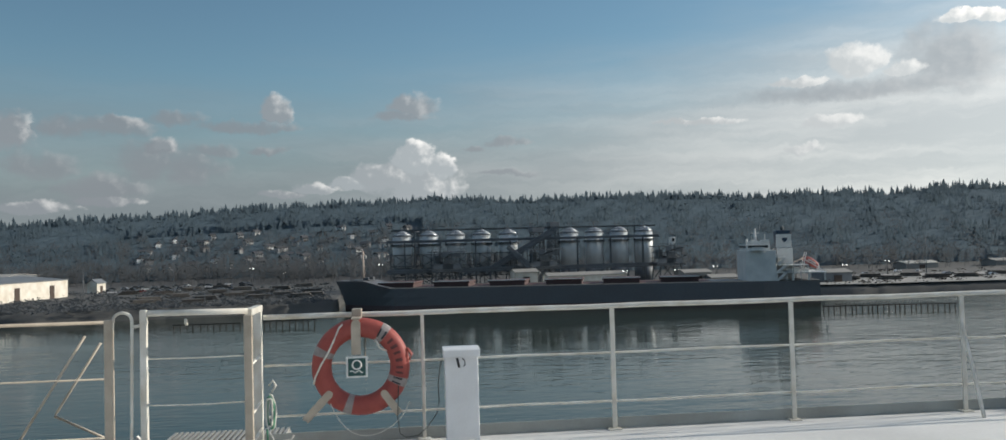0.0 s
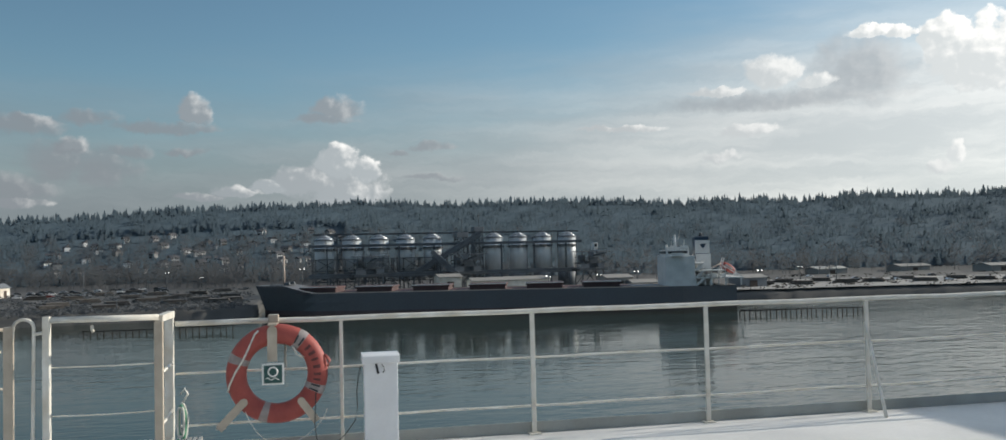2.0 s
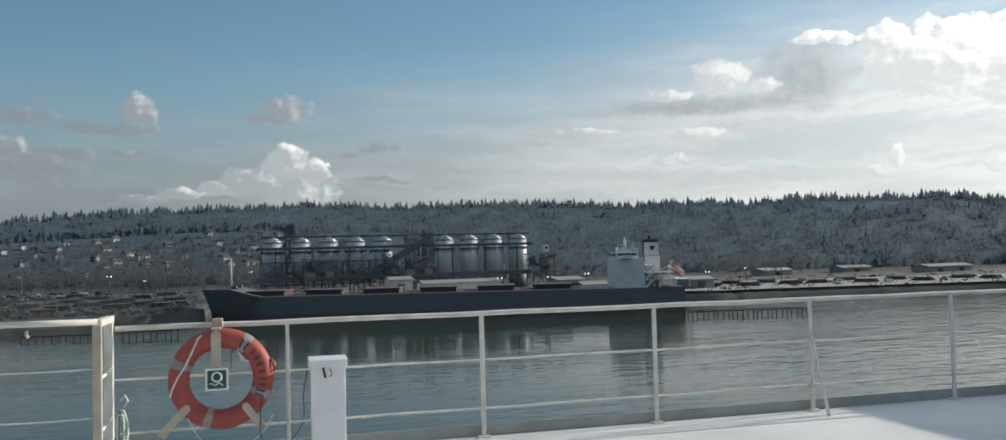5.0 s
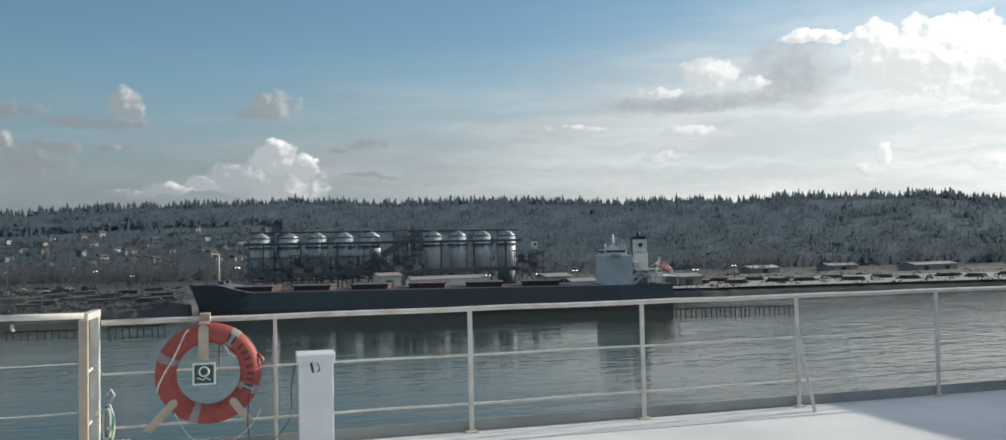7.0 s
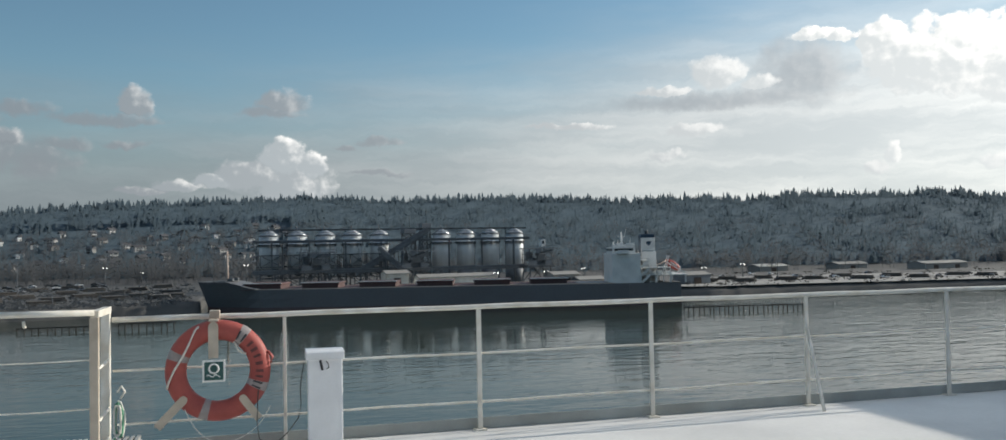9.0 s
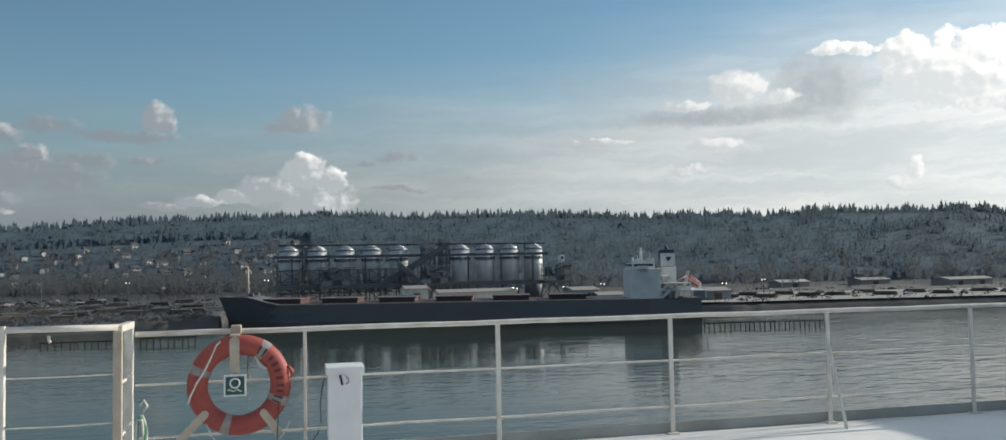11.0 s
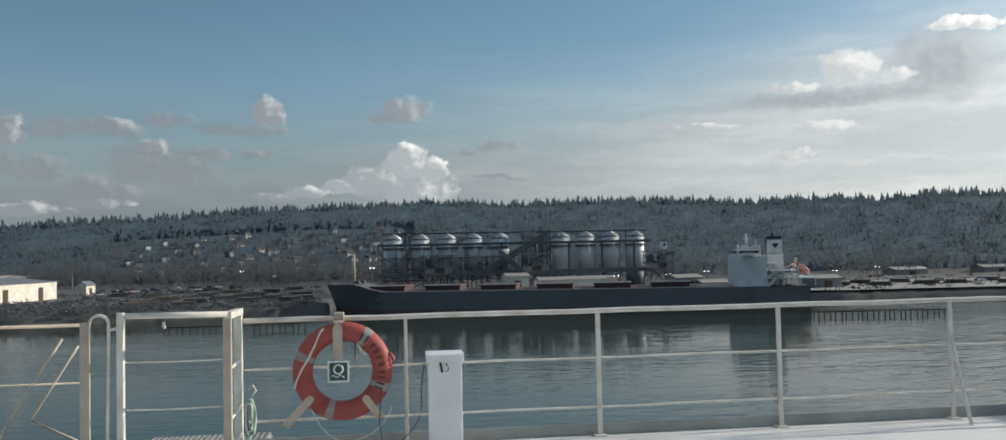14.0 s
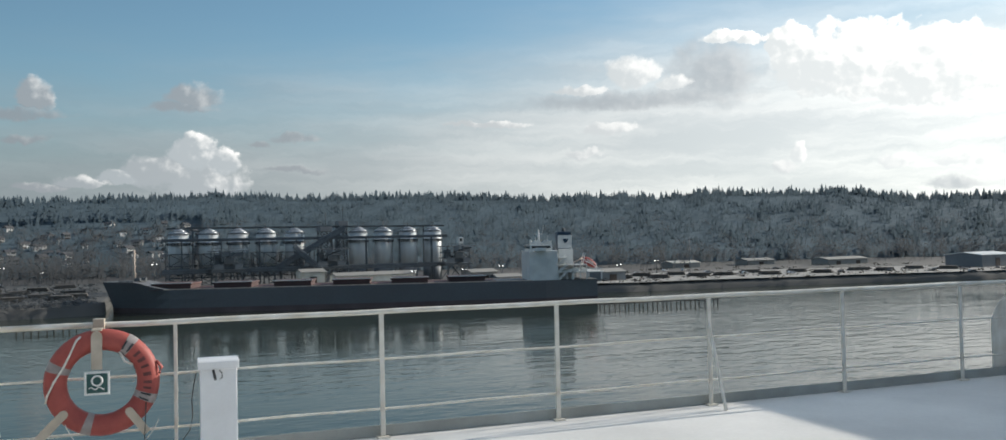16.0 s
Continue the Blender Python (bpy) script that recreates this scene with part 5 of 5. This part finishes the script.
def rim(a, r=RO, y=0.0):
    return (r * math.cos(radians(a)), y, r * math.sin(radians(a)))


part("grab_line", tube([rim(112, 0.345, -0.05), rim(117, 0.335, -0.075), rim(136, 0.275, -0.085), rim(154, 0.262, -0.085), rim(174, 0.29, -0.08), rim(190, 0.335, -0.07), rim(198, RO - 0.01, -0.02)], 0.0075, 8), ROPE, buoy, "white grab rope")
part("grab_line", tube([rim(62, 0.23, -0.03), rim(54, 0.215, -0.045), rim(45, 0.20, -0.05), rim(36, 0.21, -0.04), rim(30, 0.225, -0.02)], 0.0075, 8), ROPE, buoy, "white grab rope")
part("grab_line", tube([rim(20, RO - 0.01, -0.02), rim(12, RO + 0.012, -0.03), rim(6, RO - 0.012, -0.035)], 0.011, 8), ORANGE, buoy)

bracket = thing("lifebuoy_bracket", (-0.275, 6.66, 0.70), "cream steel bracket with three arms holding the lifebuoy", "bracket")


def arm(a, b, w, t):
    """A flat arm with a rounded tip from a to b, facing the deck."""
    a, b = Vector(a), Vector(b)
    d = (b - a).normalized()
    n = Vector((0, 1, 0))
    s = d.cross(n)
    bm = bmesh.new()
    pts = [a + s * w / 2, a - s * w / 2, b - s * w / 2] + [b + w / 2 * (-s * math.cos(k) + d * math.sin(k)) for k in [math.pi * j / 6 for j in range(1, 6)]] + [b + s * w / 2]
    f = [bm.verts.new(p) for p in pts]
    g = [bm.verts.new(p + n * t) for p in pts]
    bm.faces.new(f)
    bm.faces.new(g[::-1])
    for i in range(len(f)):
        bm.faces.new((f[i], f[(i + 1) % len(f)], g[(i + 1) % len(g)], g[i]))
    bmesh.ops.recalc_face_normals(bm, faces=bm.faces[:])
    return bm


part("arm", arm((0, -0.165, 0.12), (0, -0.165, 0.345), 0.068, 0.012), BEIGE, bracket, "beige upper arm")
part("arm", arm((-0.38, -0.15, -0.35), (-0.205, -0.165, -0.165), 0.058, 0.012), BEIGE, bracket)
part("arm", arm((0.31, -0.15, -0.33), (0.20, -0.165, -0.175), 0.055, 0.012), BEIGE, bracket)
part("hook", box((0, -0.09, 0.385), (0.066, 0.15, 0.012), 0.003), BEIGE, bracket)
part("clamp", box((0, 0.06, 0.41), (0.075, 0.09, 0.075), 0.008), BEIGE, bracket)
for s in (-0.41, -0.355):
    part("bolt", cylinder((s * 0.95, -0.17, -0.345), 0.008, 0.006, 8), BEIGE, bracket)
sign = part("sign_plate", box((0.005, -0.20, 0.035), (0.155, 0.006, 0.155), 0.002), SIGN_WHITE, bracket, "white bordered safety sign")
part("sign_field", box((0.005, -0.2045, 0.035), (0.128, 0.003, 0.128)), SIGN_GREEN, sign, "dark green sign field")
part("sign_ring", tube([(0.005 + 0.032 * math.cos(k * math.tau / 24), -0.208, 0.052 + 0.032 * math.sin(k * math.tau / 24)) for k in range(24)], 0.0065, 6, None, True), SIGN_WHITE, sign, "white lifebuoy symbol")
part("sign_wave", tube([(-0.045 + 0.0085 * k, -0.208, 0.002 + 0.008 * math.sin(k * 1.05)) for k in range(12)], 0.004, 6), SIGN_WHITE, sign, "white wave symbol")

# light line hanging from the lifebuoy to the box
line = thing("safety_line", (-0.1, 6.5, 0.3), "thin dark cord looped from the lifebuoy to the locker", "cord")
part("cord", tube([(0.13, 0.0, 0.28), (0.12, -0.02, 0.05), (0.135, -0.02, -0.07), (0.18, -0.02, -0.1), (0.27, -0.02, -0.09), (0.34, -0.02, -0.03), (0.41, 0.0, 0.06), (0.43, 0.0, 0.16), (0.425, 0.02, 0.27), (0.44, 0.05, 0.37), (0.46, 0.08, 0.45)], 0.0038, 6), CABLE, line)
line2 = thing("safety_line", (-0.45, 6.5, 0.3), "thin pale cord hanging below the lifebuoy", "cord")
part("cord", tube(curve_points((-0.02, 0, 0.17), (0.1, -0.02, -0.14), (0.34, 0, -0.06), 14) + curve_points((0.34, 0, -0.06), (0.5, 0, 0.0), (0.56, 0.0, 0.16), 10)[1:], 0.0035, 6), ROPE, line2)

# rope hank on the gate post
hank = thing("rope_coil", (-0.93, 6.66, 0.4), "green and white rope hank hanging on the gate post", "rope")
for k in range(3):
    pts = [(0.022 * math.cos(a) * (1 + 0.15 * k) + 0.008 * k, 0.012 * k - 0.03, 0.12 * math.sin(a) + 0.02 * math.sin(3 * a + k)) for a in [i * math.tau / 20 for i in range(20)]]
    part("strand", tube(pts, 0.008, 6, None, True), GREEN_ROPE if k % 2 else ROPE, hank)
part("strand", tube([(0.02, -0.02, 0.15), (0.05, -0.03, 0.2), (0.03, -0.03, 0.24), (0.0, -0.02, 0.2)], 0.008, 6), ROPE, hank)
part("tail", tube([(0.0, -0.02, -0.15), (0.04, -0.04, -0.22), (0.16, -0.05, -0.2), (0.18, -0.05, -0.17)], 0.008, 6), ROPE, hank)
part("tail", tube([(-0.02, -0.02, -0.12), (-0.01, -0.04, -0.22), (0.03, -0.05, -0.27)], 0.008, 6), GREEN_ROPE, hank)

# ---- white locker ----
locker = thing("deck_locker", (0.505, 6.5, DECK), "narrow white painted steel locker standing at the railing", "locker")
part("body", box((0, 0.07, 0.345), (0.25, 0.15, 0.62), 0.008), WHITE_PAINT, locker)
lid = bmesh.new()
sec = [(-0.03, 0.655), (0.16, 0.655), (0.16, 0.722), (-0.02, 0.715), (-0.034, 0.706)]
a = [lid.verts.new((-0.138, y, z)) for y, z in sec]
b = [lid.verts.new((0.138, y, z)) for y, z in sec]
lid.faces.new(a)
lid.faces.new(b[::-1])
for i in range(5):
    lid.faces.new((a[(i + 1) % 5], a[i], b[i], b[(i + 1) % 5]))
bmesh.ops.recalc_face_normals(lid, faces=lid.faces[:])
bmesh.ops.bevel(lid, geom=lid.edges[:], offset=0.002, segments=1, affect="EDGES")
part("lid", lid, WHITE_PAINT, locker)
for x in (-0.11, 0.11):
    part("leg", box((x, 0.06, 0.03), (0.03, 0.12, 0.06)), WHITE_PAINT, locker)
latch = part("latch", box((-0.03, -0.05, 0.618), (0.018, 0.012, 0.075), 0.003, turn=Euler((0, radians(-12), 0)).to_matrix().to_4x4()), BLACK, locker, "dark rubber latch")
part("latch_hook", tube([(0.005, -0.04, 0.645), (0.02, -0.055, 0.63), (0.022, -0.055, 0.60), (0.01, -0.02, 0.585)], 0.004, 6), CABLE, locker)
